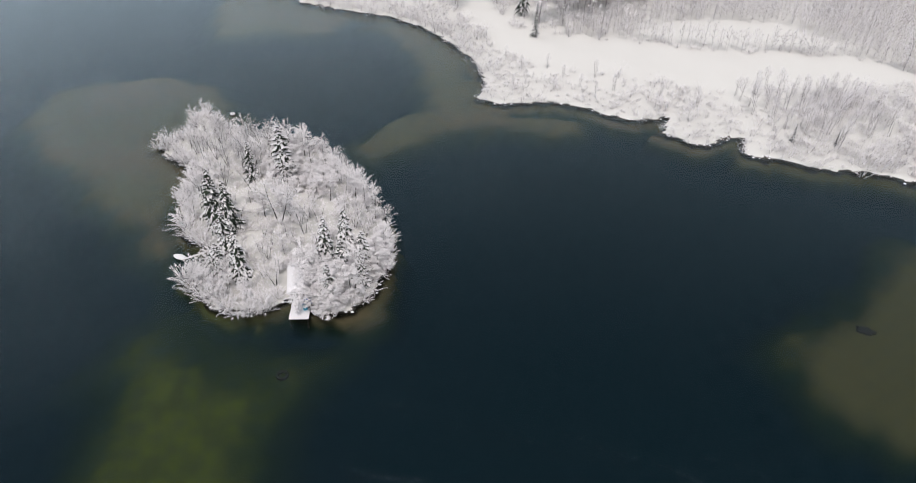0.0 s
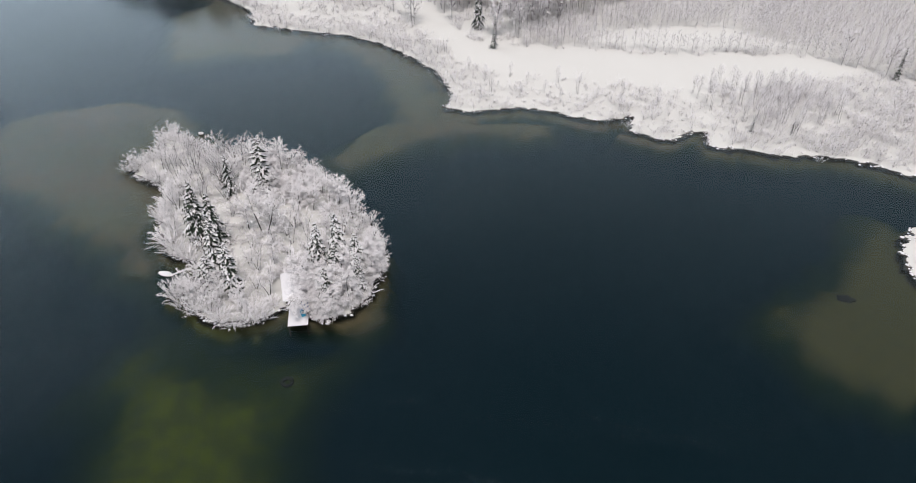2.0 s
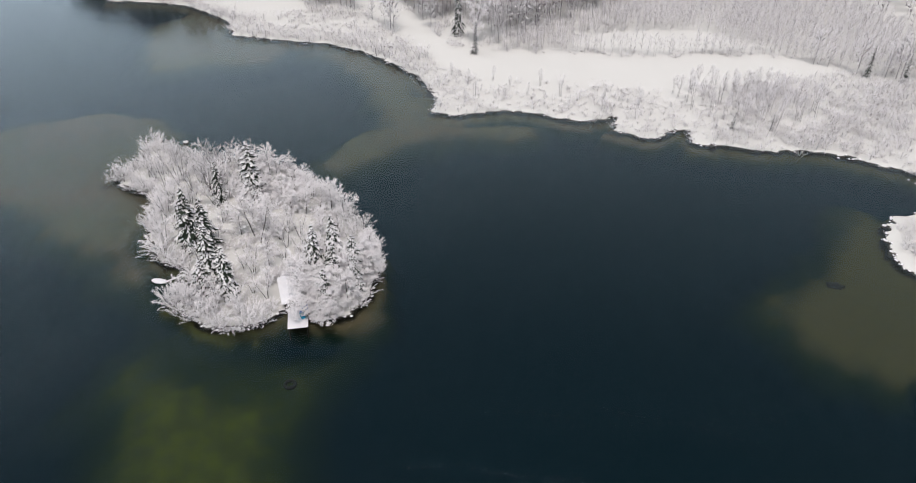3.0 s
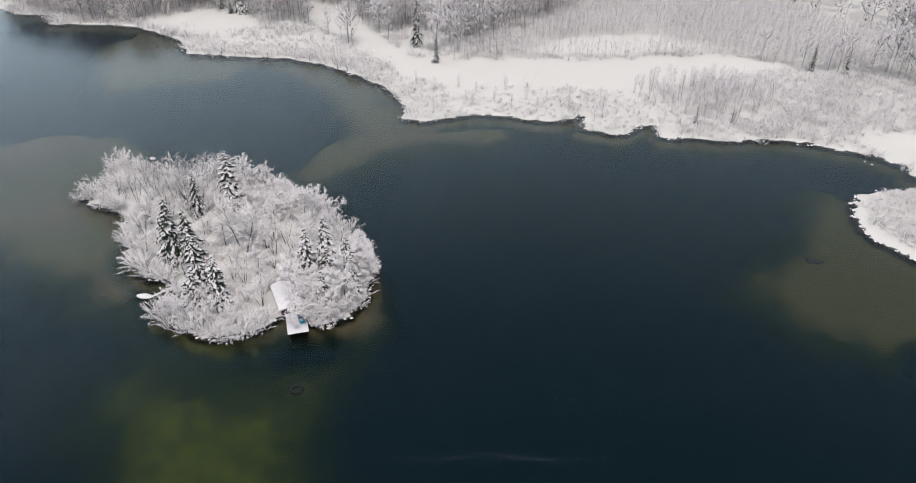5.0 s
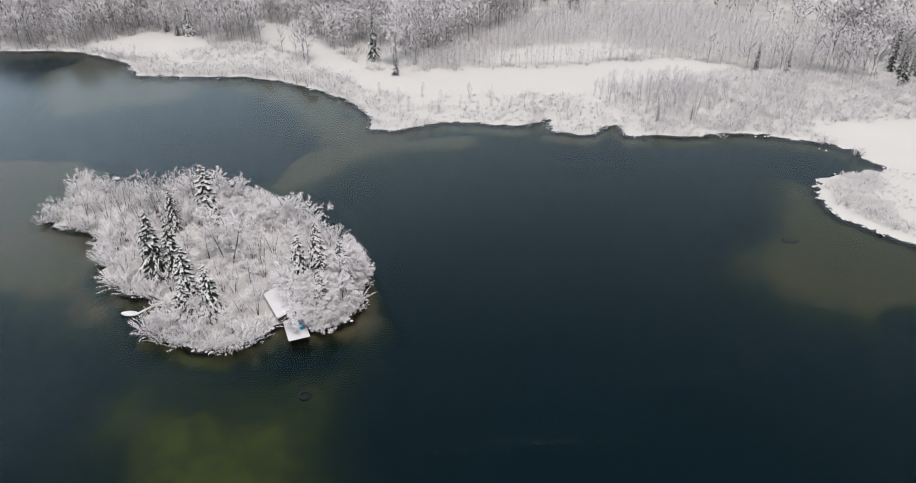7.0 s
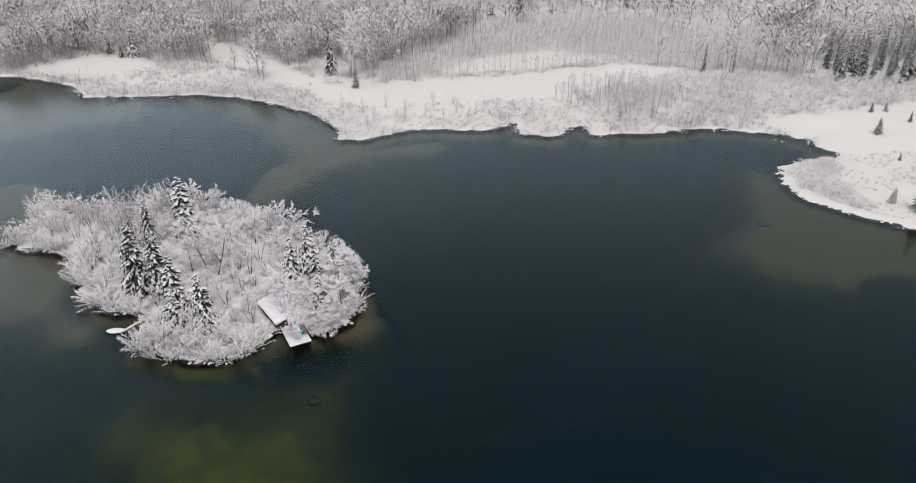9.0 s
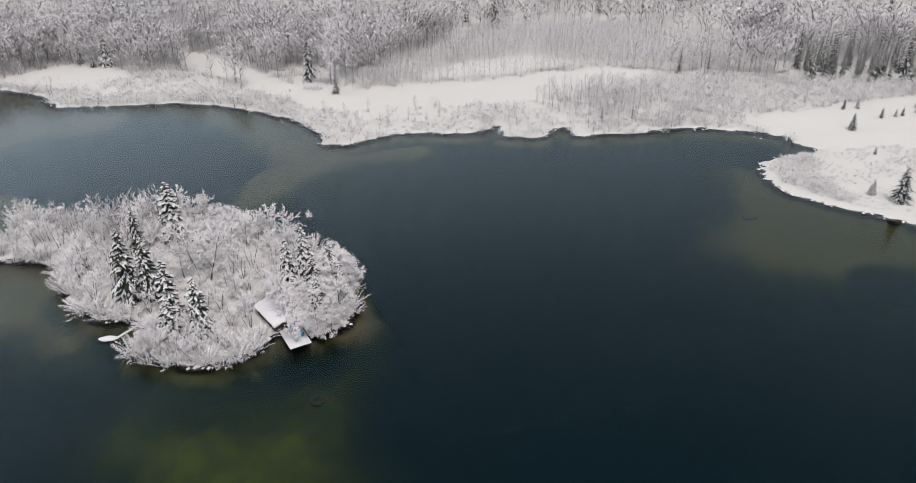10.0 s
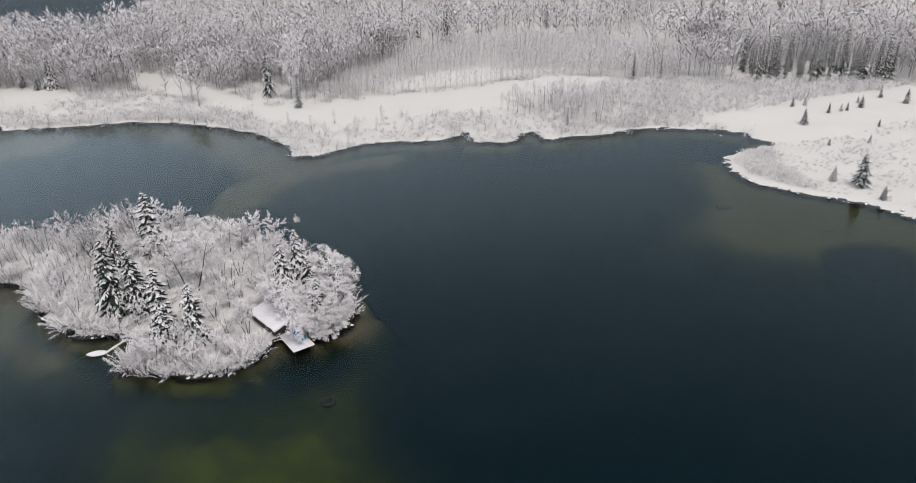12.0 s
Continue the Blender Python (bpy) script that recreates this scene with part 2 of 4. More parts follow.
SHOALS = [  # outline, depth, softness
    ([(-34, -3), (-48, -1), (-63, 2), (-81, 5), (-106, 8), (-121, 14), (-134, 28), (-131, 45), (-120, 59), (-97, 61), (-74, 53), (-62, 40), (-50, 14)], 1.15, 14.0),
    ([(-25, -17), (-21, -23), (-11, -33), (1, -45), (15, -53), (26, -40), (20, -28), (13, -20), (6, -14), (-8, -13)], 1.2, 24.0),
    ([(-31, -7), (-26, -18), (-14, -31), (0, -45), (24, -36), (19, -22), (14, -10), (11, 2), (-6, -2)], 2.6, 15.0),
    ([(2, 4), (8, 6), (11, 12), (9, 19), (4, 24), (0, 12)], 1.5, 5.0),
    ([(75, 53), (75, 45), (80, 39), (89, 36), (101, 37), (107, 35), (130, 36), (140, 46), (120, 60), (99, 84), (97, 98), (90, 101), (86, 90), (82, 68)], 1.6, 13.0),
    ([(-42, 56), (-28, 53), (-22, 74), (-13, 90), (10, 101), (6, 110), (-24, 98), (-30, 112), (-54, 132), (-73, 140), (-91, 142), (-98, 128), (-74, 122), (-54, 108), (-38, 88), (-40, 70)], 1.45, 13.0),
    ([(-133, 88), (-172, 124), (-176, 152), (-150, 146), (-131, 134), (-104, 134), (-103, 116)], 0.85, 13.0)]
FIELD = [(-128, 216), (-107, 209), (-82, 184), (-49, 153), (-36, 152), (-8, 163), (25, 175), (44, 188), (61, 195), (82, 191),
         (60, 168), (38, 153), (33, 146), (5, 138), (-14, 131), (-36, 133), (-60, 150), (-79, 166), (-103, 178)]
WEST_FIELD = [(-168, 182), (-145, 185), (-128, 172), (-128, 154), (-148, 151), (-180, 160)]
GLADE = [(-10, 172), (25, 184), (48, 200), (60, 206), (30, 214), (0, 196)]
EAST_FIELD = [(98, 131), (106, 122), (116, 118), (112, 110), (104, 97), (98, 88), (103, 76), (126, 61), (160, 60), (230, 110), (240, 172), (193, 169), (148, 151), (124, 140)]


def inside_distance(px, py, outline):
    """Signed distance to a closed outline, positive inside it."""
    pts = np.array(outline, float)
    nxt = np.roll(pts, -1, axis=0)
    best = np.full(px.shape, 1e18)
    odd = np.zeros(px.shape, bool)
    for (ax, ay), (bx, by) in zip(pts, nxt):
        dx, dy = bx - ax, by - ay
        k = np.clip(((px - ax) * dx + (py - ay) * dy) / (dx * dx + dy * dy), 0, 1)
        best = np.minimum(best, (px - ax - k * dx) ** 2 + (py - ay - k * dy) ** 2)
        if ay != by:
            odd ^= ((ay > py) != (by > py)) & (px < dx * (py - ay) / dy + ax)
    return np.where(odd, 1, -1) * np.sqrt(best)


def wobble(x, y, size, seed):
    """A cheap smooth noise, about -1 to 1."""
    r = np.random.RandomState(seed)
    out = np.zeros(np.shape(x))
    for k in range(7):
        a, ph, f = r.uniform(0, 6.28), r.uniform(0, 6.28), r.uniform(0.6, 1.7) / size * 6.28
        out = out + np.sin((x * math.cos(a) + y * math.sin(a)) * f + ph)
    return out / 3.2


def smooth(v, a, b):
    k = np.clip((v - a) / (b - a), 0, 1)
    return k * k * (3 - 2 * k)


def height_at(x, y):
    x, y = np.asarray(x, float), np.asarray(y, float)
    jag = 0.75 * wobble(x, y, 7, 1) + 0.7 * wobble(x, y, 3.0, 2)
    water = inside_distance(x, y, LAKE)
    isle = inside_distance(x, y, ISLAND)
    far = inside_distance(x, y, FAR_LAKE)
    wet = np.maximum(np.minimum(water, 0.9 - isle), far) - 0.8 + jag * smooth(260 - np.abs(x) + 0 * y, 0, 60)
    z_land = 0.75 * smooth(-wet, -0.3, 1.6) + 0.9 * smooth(-wet, 2, 30) + 0.22 * wobble(x, y, 17, 3) * smooth(-wet, 2, 8)
    # the 230 m rise is an unseen hill added for the far lake's reflection
    z_land = z_land + 34 * smooth(y + 0.75 * x, 360, 760) * smooth(x, -210, 60) + 230 * smooth(y, 860, 1900) - 0.25
    z_bed = -0.25 - 7.5 * smooth(wet, -0.3, 4.5)
    for outline, depth, soft in SHOALS:
        k = smooth(inside_distance(x, y, outline) + 2.0 * wobble(x, y, 22, 4) + 0.8 * wobble(x, y, 8, 6), -soft, soft * 0.55)
        z_bed = np.maximum(z_bed, -7.75 + (7.75 - depth - 0.18 * wobble(x, y, 5, 5)) * k)
    z_bed = z_bed - 3.2 * smooth(-(((x - 109) / 9.5) ** 2 + ((y - 38) / 5.2) ** 2), -1.25, -0.55)
    # trough added off the south shore so the depth-driven bed colour darkens there
    moat = smooth(isle + 1.2 * wobble(x, y, 6, 8), -17, -3) * smooth(-y + 0.0 * x, -9, 1) * smooth(x, -46, -34)
    z_bed = z_bed - 0.6 * moat * smooth(-y - 0.55 * x, -8, 2)
    z_bed = np.minimum(z_bed, -0.25 - 0.22 * np.clip(wet, 0, 6))
    return np.where(wet < -0.3, z_land, np.where(wet > 0.3, z_bed, z_bed + (z_land - z_bed) * (0.3 - wet) / 0.6))


def ground_z(x, y):
    return float(height_at(np.array([x]), np.array([y]))[0])


# ---- mesh helpers ----
def mesh_from(name, verts, faces, mats, index=None, shade=False):
    """One mesh from vertex and face arrays (triangles or quads)."""
    verts, faces = np.asarray(verts, np.float32), np.asarray(faces, np.int32)
    me = bpy.data.meshes.new(name)
    k = faces.shape[1]
    me.vertices.add(len(verts))
    me.vertices.foreach_set("co", verts.ravel())
    me.loops.add(faces.size)
    me.loops.foreach_set("vertex_index", faces.ravel())
    me.polygons.add(len(faces))
    me.polygons.foreach_set("loop_start", np.arange(0, faces.size, k, dtype=np.int32))
    if index is not None:
        me.polygons.foreach_set("material_index", np.asarray(index, np.int32))
    if shade:
        me.polygons.foreach_set("use_smooth", np.ones(len(faces), bool))
    for m in mats:
        me.materials.append(m)
    me.update(calc_edges=True)
    me.validate()
    return me


def part(name, data, mat, parent, label=""):
    """One mesh object under a thing, from a bmesh, a (verts, faces) pair or a mesh."""
    if isinstance(data, bmesh.types.BMesh):
        me = bpy.data.meshes.new(name)
        data.to_mesh(me)
        data.free()
        me.materials.append(mat)
    elif isinstance(data, tuple):
        me = mesh_from(name, data[0], data[1], [mat])
    else:
        me = data
    ob = new(name, me)
    ob.parent = parent
    return tagged(ob, label)


def box(bm, size, m=None, bevel=0.0):
    made = bmesh.ops.create_cube(bm, size=1.0, matrix=(m or Matrix()) @ Matrix.Diagonal((*size, 1)))
    if bevel:
        edges = list({e for v in made["verts"] for e in v.link_edges})
        bmesh.ops.bevel(bm, geom=edges, offset=bevel, segments=2, affect="EDGES")
    return bm


class Soup:
    """Collects triangles."""

    def __init__(self):
        self.v, self.f = [], []

    def add(self, verts, faces):
        o = len(self.v)
        self.v.extend(verts)
        self.f.extend([(a + o, b + o, c + o) for a, b, c in faces])

    def blade(self, a, d, width, side):
        """A thin spray from a along d, two triangles wide in the middle."""
        m = a + d * 0.45
        s = side * (width * 0.5)
        self.add([a, m + s, a + d, m - s], [(0, 1, 2), (0, 2, 3)])

    def clump(self, c, size, r):
        """A rounded handful of snow."""
        k = size * r.uniform(0.75, 1.25, 6)
        a = r.uniform(0, 1.57)
        u, v = np.array((math.cos(a), math.sin(a), 0)), np.array((-math.sin(a), math.cos(a), 0))
        up = np.array((0, 0, 0.7))
        self.add([c + u * k[0], c + v * k[1], c - u * k[2], c - v * k[3], c + up * k[4], c - up * k[5] * 0.6],
                 [(0, 1, 4), (1, 2, 4), (2, 3, 4), (3, 0, 4), (1, 0, 5), (2, 1, 5), (3, 2, 5), (0, 3, 5)])

    def pad(self, st, hd, length, wide, drop):
        """A long lump of snow lying on a shoot that points along hd."""
        sd = unit(np.cross(np.array((0, 0, 1.0)), hd))
        dn, up = np.array((0, 0, drop)), np.array((0, 0, wide * 0.6))
        md = st + hd * length * 0.5 - dn * 0.4
        self.add([st - hd * length * 0.12, md + sd * wide - up * 0.5, st + hd * length - dn, md - sd * wide - up * 0.5, st + hd * length * 0.2 + up, md + hd * length * 0.15 + up * 0.7],
                 [(0, 1, 4), (1, 5, 4), (1, 2, 5), (2, 3, 5), (3, 4, 5), (3, 0, 4)])

    def sliver(self, a, d, side):
        self.add([a - side * 0.5, a + side * 0.5, a + d], [(0, 1, 2)])

    def tube(self, pts, radii, sides=4):
        rings = []
        up = np.array((0.31, 0.17, 0.93))
        o = len(self.v)
        for k, (p, r) in enumerate(zip(pts, radii)):
            d = pts[min(k + 1, len(pts) - 1)] - pts[max(k - 1, 0)]
            u = np.cross(d, up if abs(d[2]) < 0.9 * np.linalg.norm(d) else np.array((1.0, 0.1, 0)))
            u /= np.linalg.norm(u) + 1e-9
            w = np.cross(d, u)
            w /= np.linalg.norm(w) + 1e-9
            for s in range(sides):
                a = 2 * math.pi * s / sides
                self.v.append(p + (u * math.cos(a) + w * math.sin(a)) * r)
        for k in range(len(pts) - 1):
            for s in range(sides):
                a, b = o + k * sides + s, o + k * sides + (s + 1) % sides
                self.f += [(a, b, b + sides), (a, b + sides, a + sides)]

    def pair(self):
        return np.array(self.v, np.float32).reshape(-1, 3), np.array(self.f, np.int32).reshape(-1, 3)


def unit(v):
    return v / (np.linalg.norm(v) + 1e-9)


# ---- trees ----
def leafless_shape(seed, height, spread, stems=1, limbs=9, forks=6, twigs=9, twig_len=0.45, twig_w=0.075, low=0.25, sides=4, lean=0.06, lumps=0.11, thick=1.0, clump=0.17, clots=1, droop=-0.06):
    """Trunk and limbs, and the frosted twigs of a bare broadleaf tree: three pairs, the last the clots of snow."""
    r = np.random.RandomState(seed)
    wood, frost, snow = Soup(), Soup(), Soup()
    z1 = np.array((0, 0, 1.0))

    def flat(v):
        return unit(np.cross(v, z1 + r.normal(0, 0.22, 3)))

    for s in range(stems):
        a0 = r.uniform(0, 6.28)
        out = lean if stems == 1 else r.uniform(0.12, 0.36)
        base = np.array((math.cos(a0), math.sin(a0), 0)) * (0.0 if stems == 1 else 0.25)
        way = unit(np.array((math.cos(a0) * out, math.sin(a0) * out, 1)))
        h = height * (1 if s == 0 else r.uniform(0.7, 1.0))
        n = 6
        pts = [base - z1 * 0.3]
        for k in range(n):
            way = unit(way + r.normal(0, 0.055, 3) + z1 * 0.05)
            pts.append(pts[-1] + way * h / n)
        rad = thick * 0.014 * height * (1.0 if stems == 1 else 0.7) + 0.02
        wood.tube(pts, [rad * (1 - 0.88 * k / n) for k in range(n + 1)], sides)
        count = limbs if stems == 1 else max(3, limbs // 2)
        for b in range(count):
            f = low + (0.97 - low) * (b + r.uniform(0, 0.9)) / count
            i = min(int(f * n), n - 1)
            p = pts[i] + (pts[i + 1] - pts[i]) * (f * n - i)
            a = b * 2.4 + r.uniform(-0.5, 0.5)
            reach = spread * (0.45 + 0.75 * math.sin(math.pi * min(1, 0.25 + 0.75 * (1 - f)))) * r.uniform(0.7, 1.15)
            d = unit(np.array((math.cos(a), math.sin(a), r.uniform(0.45, 1.1))))
            q = [p]
            for k in range(3):
                d = unit(d + r.normal(0, 0.13, 3) + np.array((0, 0, 0.06)))
                q.append(q[-1] + d * reach / 3)
            frost.tube(q, [rad * 0.5, rad * 0.4, rad * 0.28, 0.02], 3)
            for c in range(forks):
                g = (c + r.uniform(0.2, 1.0)) / forks
                j = min(int(g * 3), 2)
                o = q[j] + (q[j + 1] - q[j]) * (g * 3 - j)
                e = unit(d + r.normal(0, 0.6, 3) + np.array((0, 0, 0.18)))
                ln = reach * r.uniform(0.22, 0.5)
                for _ in range(clots):
                    at, lie = o + e * ln * r.uniform(0.15, 1.05) + r.normal(0, 0.05, 3), unit(e * (1, 1, 0.6) + r.normal(0, 0.3, 3))
                    snow.pad(at, lie, clump * r.uniform(1.6, 3.6), clump * r.uniform(0.5, 1.15), clump * r.uniform(0.1, 0.8))
                frost.blade(o, e * ln, lumps * r.uniform(0.7, 1.4), flat(e))
                for w in range(twigs):
                    t = o + e * ln * r.uniform(0.1, 1.05)
                    dd = unit(e + r.normal(0, 0.55, 3) + np.array((0, 0, droop)))
                    frost.sliver(t, dd * twig_len * r.uniform(0.45, 1.25), flat(dd) * twig_w * r.uniform(0.7, 1.5))
    return wood.pair(), frost.pair(), snow.pair()


def bush_shape(seed, height, spread, stems=26, twigs=12, twig_w=0.07, twig_len=0.6, lite=False, clump=0.095):
    r = np.random.RandomState(seed)
    wood, frost, snow = Soup(), Soup(), Soup()

    def flat(v):
        return unit(np.cross(v, np.array((0, 0, 1.0)) + r.normal(0, 0.35, 3)))

    for s in range(stems):
        a = s * 2.4 + r.uniform(-0.4, 0.4)
        out = r.uniform(0.1, 1.0)
        d = unit(np.array((math.cos(a) * out * spread, math.sin(a) * out * spread, height * r.uniform(0.6, 1.1))))
        ln = math.hypot(spread * out, height) * r.uniform(0.65, 1.0)
        p = np.array((math.cos(a), math.sin(a), 0)) * r.uniform(0, 0.35) * spread
        q = [p - np.array((0, 0, 0.25))]
        for k in range(4):
            q.append(q[-1] + d * ln / 4)
            d = unit(d + r.normal(0, 0.1, 3) + np.array((math.cos(a), math.sin(a), -0.5)) * 0.16 * k)
        if lite:
            wood.sliver(q[0], q[3] - q[0], np.array((math.sin(a), -math.cos(a), 0)) * 0.09)
        else:
            wood.sliver(q[0], q[2] - q[0], np.array((math.sin(a), -math.cos(a), 0)) * 0.08)
            wood.sliver(q[2], q[4] - q[2], np.array((math.sin(a), -math.cos(a), 0)) * 0.05)
        for w in range(1 if lite else 6):
            g = r.uniform(0.3, 1.0)
            j = min(int(g * 4), 3)
            lie = unit(q[j + 1] - q[j] + r.normal(0, 0.12, 3))
            snow.pad(q[j] + (q[j + 1] - q[j]) * (g * 4 - j) + r.normal(0, 0.06, 3), lie, clump * r.uniform(1.4, 3.2), clump * r.uniform(0.45, 1.0), clump * r.uniform(0.1, 0.6))
        for w in range(twigs):
            g = r.uniform(0.25, 1.0)
            j = min(int(g * 4), 3)
            o = q[j] + (q[j + 1] - q[j]) * (g * 4 - j)
            dd = unit(d + r.normal(0, 0.65, 3) + np.array((0, 0, 0.1)))
            wide = flat(dd) * twig_w * r.uniform(0.8, 1.7)
            if lite:
                frost.sliver(o, dd * twig_len * r.uniform(0.5, 1.3), wide)
            else:
                frost.sliver(o, dd * twig_len * r.uniform(0.5, 1.3), wide)
                if w == 0:
                    frost.blade(q[1], q[3] - q[1], 0.1, flat(d))
                    frost.blade(q[3], q[4] - q[3], 0.09, flat(d))
    return wood.pair(), frost.pair(), snow.pair()


def laden_shape(seed, height, spread, bunches=40, shoots=22, size=1.0, low=0.06, slim=0.075):
    """A round tree or bush of arching boughs, each ending in a feathery spray of snowed shoots: three pairs."""
    r = np.random.RandomState(seed)
    wood, frost, snow = Soup(), Soup(), Soup()
    z1 = np.array((0, 0, 1.0))
    wood.tube([np.array((0, 0, -0.3)), np.array((0.1, 0.05, height * 0.4)), np.array((0.0, 0.1, height * 0.8))], [0.016 * height, 0.011 * height, 0.02], 5)
    knots = r.uniform(0.6, 1.15, 7)
    for b in range(bunches):
        f = low + (0.97 - low) * (b + r.uniform(0, 1)) / bunches
        a = b * 2.4 + r.uniform(-0.6, 0.6)
        h = np.array((math.cos(a), math.sin(a), 0))
        side = np.array((-math.sin(a), math.cos(a), 0))
        reach = spread * knots[int(a * 1.1146) % 7] * (1 - f ** 2.4) ** 0.5 * r.uniform(0.7, 1.12) + 0.15
        p = z1 * height * f * 0.62
        c = h * reach + z1 * height * f * r.uniform(0.9, 1.1)
        q = (p + c) * 0.5 + z1 * 0.16 * reach
        frost.tube([p, q, c - z1 * 0.1], [0.04, 0.03, 0.015], 3)
        frost.blade(q, c - q, 0.12, side)
        big = size * r.uniform(0.6, 1.1)
        out = unit(h * 0.9 + z1 * (0.75 * f - 0.1))
        for k in range(shoots):
            o = q + (c - q) * r.uniform(0.35, 1.1) + r.normal(0, 0.14, 3) * big
            way = unit(out + side * r.normal(0, 0.75) + r.normal(0, 0.3, 3) - z1 * r.uniform(0.0, 0.4))
            ln = big * r.uniform(0.5, 1.15)
            tip = way * ln - z1 * ln * r.uniform(0.05, 0.3)
            frost.blade(o, tip, slim * r.uniform(0.7, 1.6), unit(np.cross(way, z1 + r.normal(0, 0.3, 3))))
        for k in range(int(shoots * 0.7)):
            o = c + (side * r.normal(0, 0.5) + h * r.uniform(-0.5, 0.35) + z1 * r.normal(0, 0.2)) * big
            way = unit(h + side * r.normal(0, 0.7) - z1 * r.uniform(0.05, 0.4))
            ln = size * r.uniform(0.2, 0.5)
            snow.pad(o, way, ln, size * r.uniform(0.05, 0.115), ln * r.uniform(0.1, 0.4))
    return wood.pair(), frost.pair(), snow.pair()


def fountain_shape(seed, height, spread, limbs=20, sprays=6, low=0.35, long=1.5, wide=0.13, stems=1, lumps=8, trunk=0.011):
    """A frosted wood tree seen from afar: a dark stem and rising limbs that split into thin arching sprays."""
    r = np.random.RandomState(seed)
    wood, frost, snow = Soup(), Soup(), Soup()
    z1 = np.array((0, 0, 1.0))
    feet = [np.array((r.uniform(-1, 1), r.uniform(-1, 1), 0)) * (0.3 * spread if stems > 1 else 0.0) for _ in range(stems)]
    for foot in feet:
        wood.tube([foot - z1 * 0.3, foot * 1.3 + z1 * height * 0.8], [trunk * height, 0.03], 3)
    for b in range(limbs):
        foot = feet[b % stems]
        f = low + (0.95 - low) * (b + r.uniform(0, 1)) / limbs
        a = b * 2.4 + r.uniform(-0.5, 0.5)
        h = np.array((math.cos(a), math.sin(a), 0))
        reach = spread * math.sin(math.pi * (0.16 + 0.76 * (f - low) / (1 - low))) * r.uniform(0.6, 1.15)
        p = foot * (1 + 0.3 * f) + z1 * height * f * 0.85
        c = p + h * reach + z1 * reach * r.uniform(0.4, 1.2)
        side = unit(np.cross(c - p, z1 + r.normal(0, 0.4, 3)))
        frost.blade(p, c - p, wide * 1.2, side)
        for k in range(sprays):
            o = p + (c - p) * r.uniform(0.35, 1.0)
            way = unit(h * 0.7 + r.normal(0, 0.35, 3) + z1 * r.uniform(-0.05, 0.8))
            frost.sliver(o, way * long * r.uniform(0.5, 1.2), unit(np.cross(way, z1 + r.normal(0, 0.3, 3))) * wide * r.uniform(0.7, 1.5))
        for k in range(lumps):
            snow.pad(p + (c - p) * r.uniform(0.55, 1.1), unit(h + r.normal(0, 0.4, 3) * (1, 1, 0.3)), long * r.uniform(0.25, 0.6), wide * r.uniform(0.9, 1.8), 0.15)
    return wood.pair(), frost.pair(), snow.pair()


def puffy_shape(seed, height, spread, puffs=16, twigs=40, low=0.4, puff=0.5, thick=0.1, fine=0.12, stems=1):
    """A bare tree seen from afar: dark stem, thin twigs and rounded bunches of hoar in an oval crown."""
    r = np.random.RandomState(seed)
    wood, frost, snow = Soup(), Soup(), Soup()
    mid, half = (low + 1) / 2, (1 - low) / 2
    for s in range(stems):
        foot = np.array((r.uniform(-0.5, 0.5), r.uniform(-0.5, 0.5), 0)) * (spread * 0.6 if stems > 1 else 0.1)
        top = foot * 1.6 + np.array((r.normal(0, 0.2), r.normal(0, 0.2), height * r.uniform(0.75, 0.9)))
        wood.tube([foot - np.array((0, 0, 0.3)), top], [thick, thick * 0.3], 3)

    def inside_crown(lo):
        f = low + (1 - low) * r.uniform(0, 1) ** 0.8
        wide = spread * math.sqrt(max(0.05, 1 - ((f - mid) / half) ** 2)) * r.uniform(lo, 1.05)
        a = r.uniform(0, 6.283)
        return np.array((math.cos(a) * wide, math.sin(a) * wide, height * f))

    for k in range(puffs):
        o = inside_crown(0.45)
        way = unit(np.array((o[0], o[1], (o[2] - height * low) * 0.5)) + r.normal(0, 0.5, 3))
        long = puff * r.uniform(1.2, 2.4)
        snow.pad(o - way * long * 0.4, way, long, puff * r.uniform(0.22, 0.42), long * r.uniform(0.0, 0.3))
    for k in range(twigs):
        tip = inside_crown(0.6)
        root = np.array((0, 0, max(height * low * 0.7, tip[2] - spread * r.uniform(0.5, 1.2))))
        start = root + (tip - root) * r.uniform(0.25, 0.7)
        way = (tip - start) * 1.1 + r.normal(0, 0.15, 3)
        frost.sliver(start, way, unit(np.cross(way, r.normal(0, 1, 3) + np.array((0, 0, 1.0)))) * fine * r.uniform(0.7, 1.6))
    return wood.pair(), frost.pair(), snow.pair()


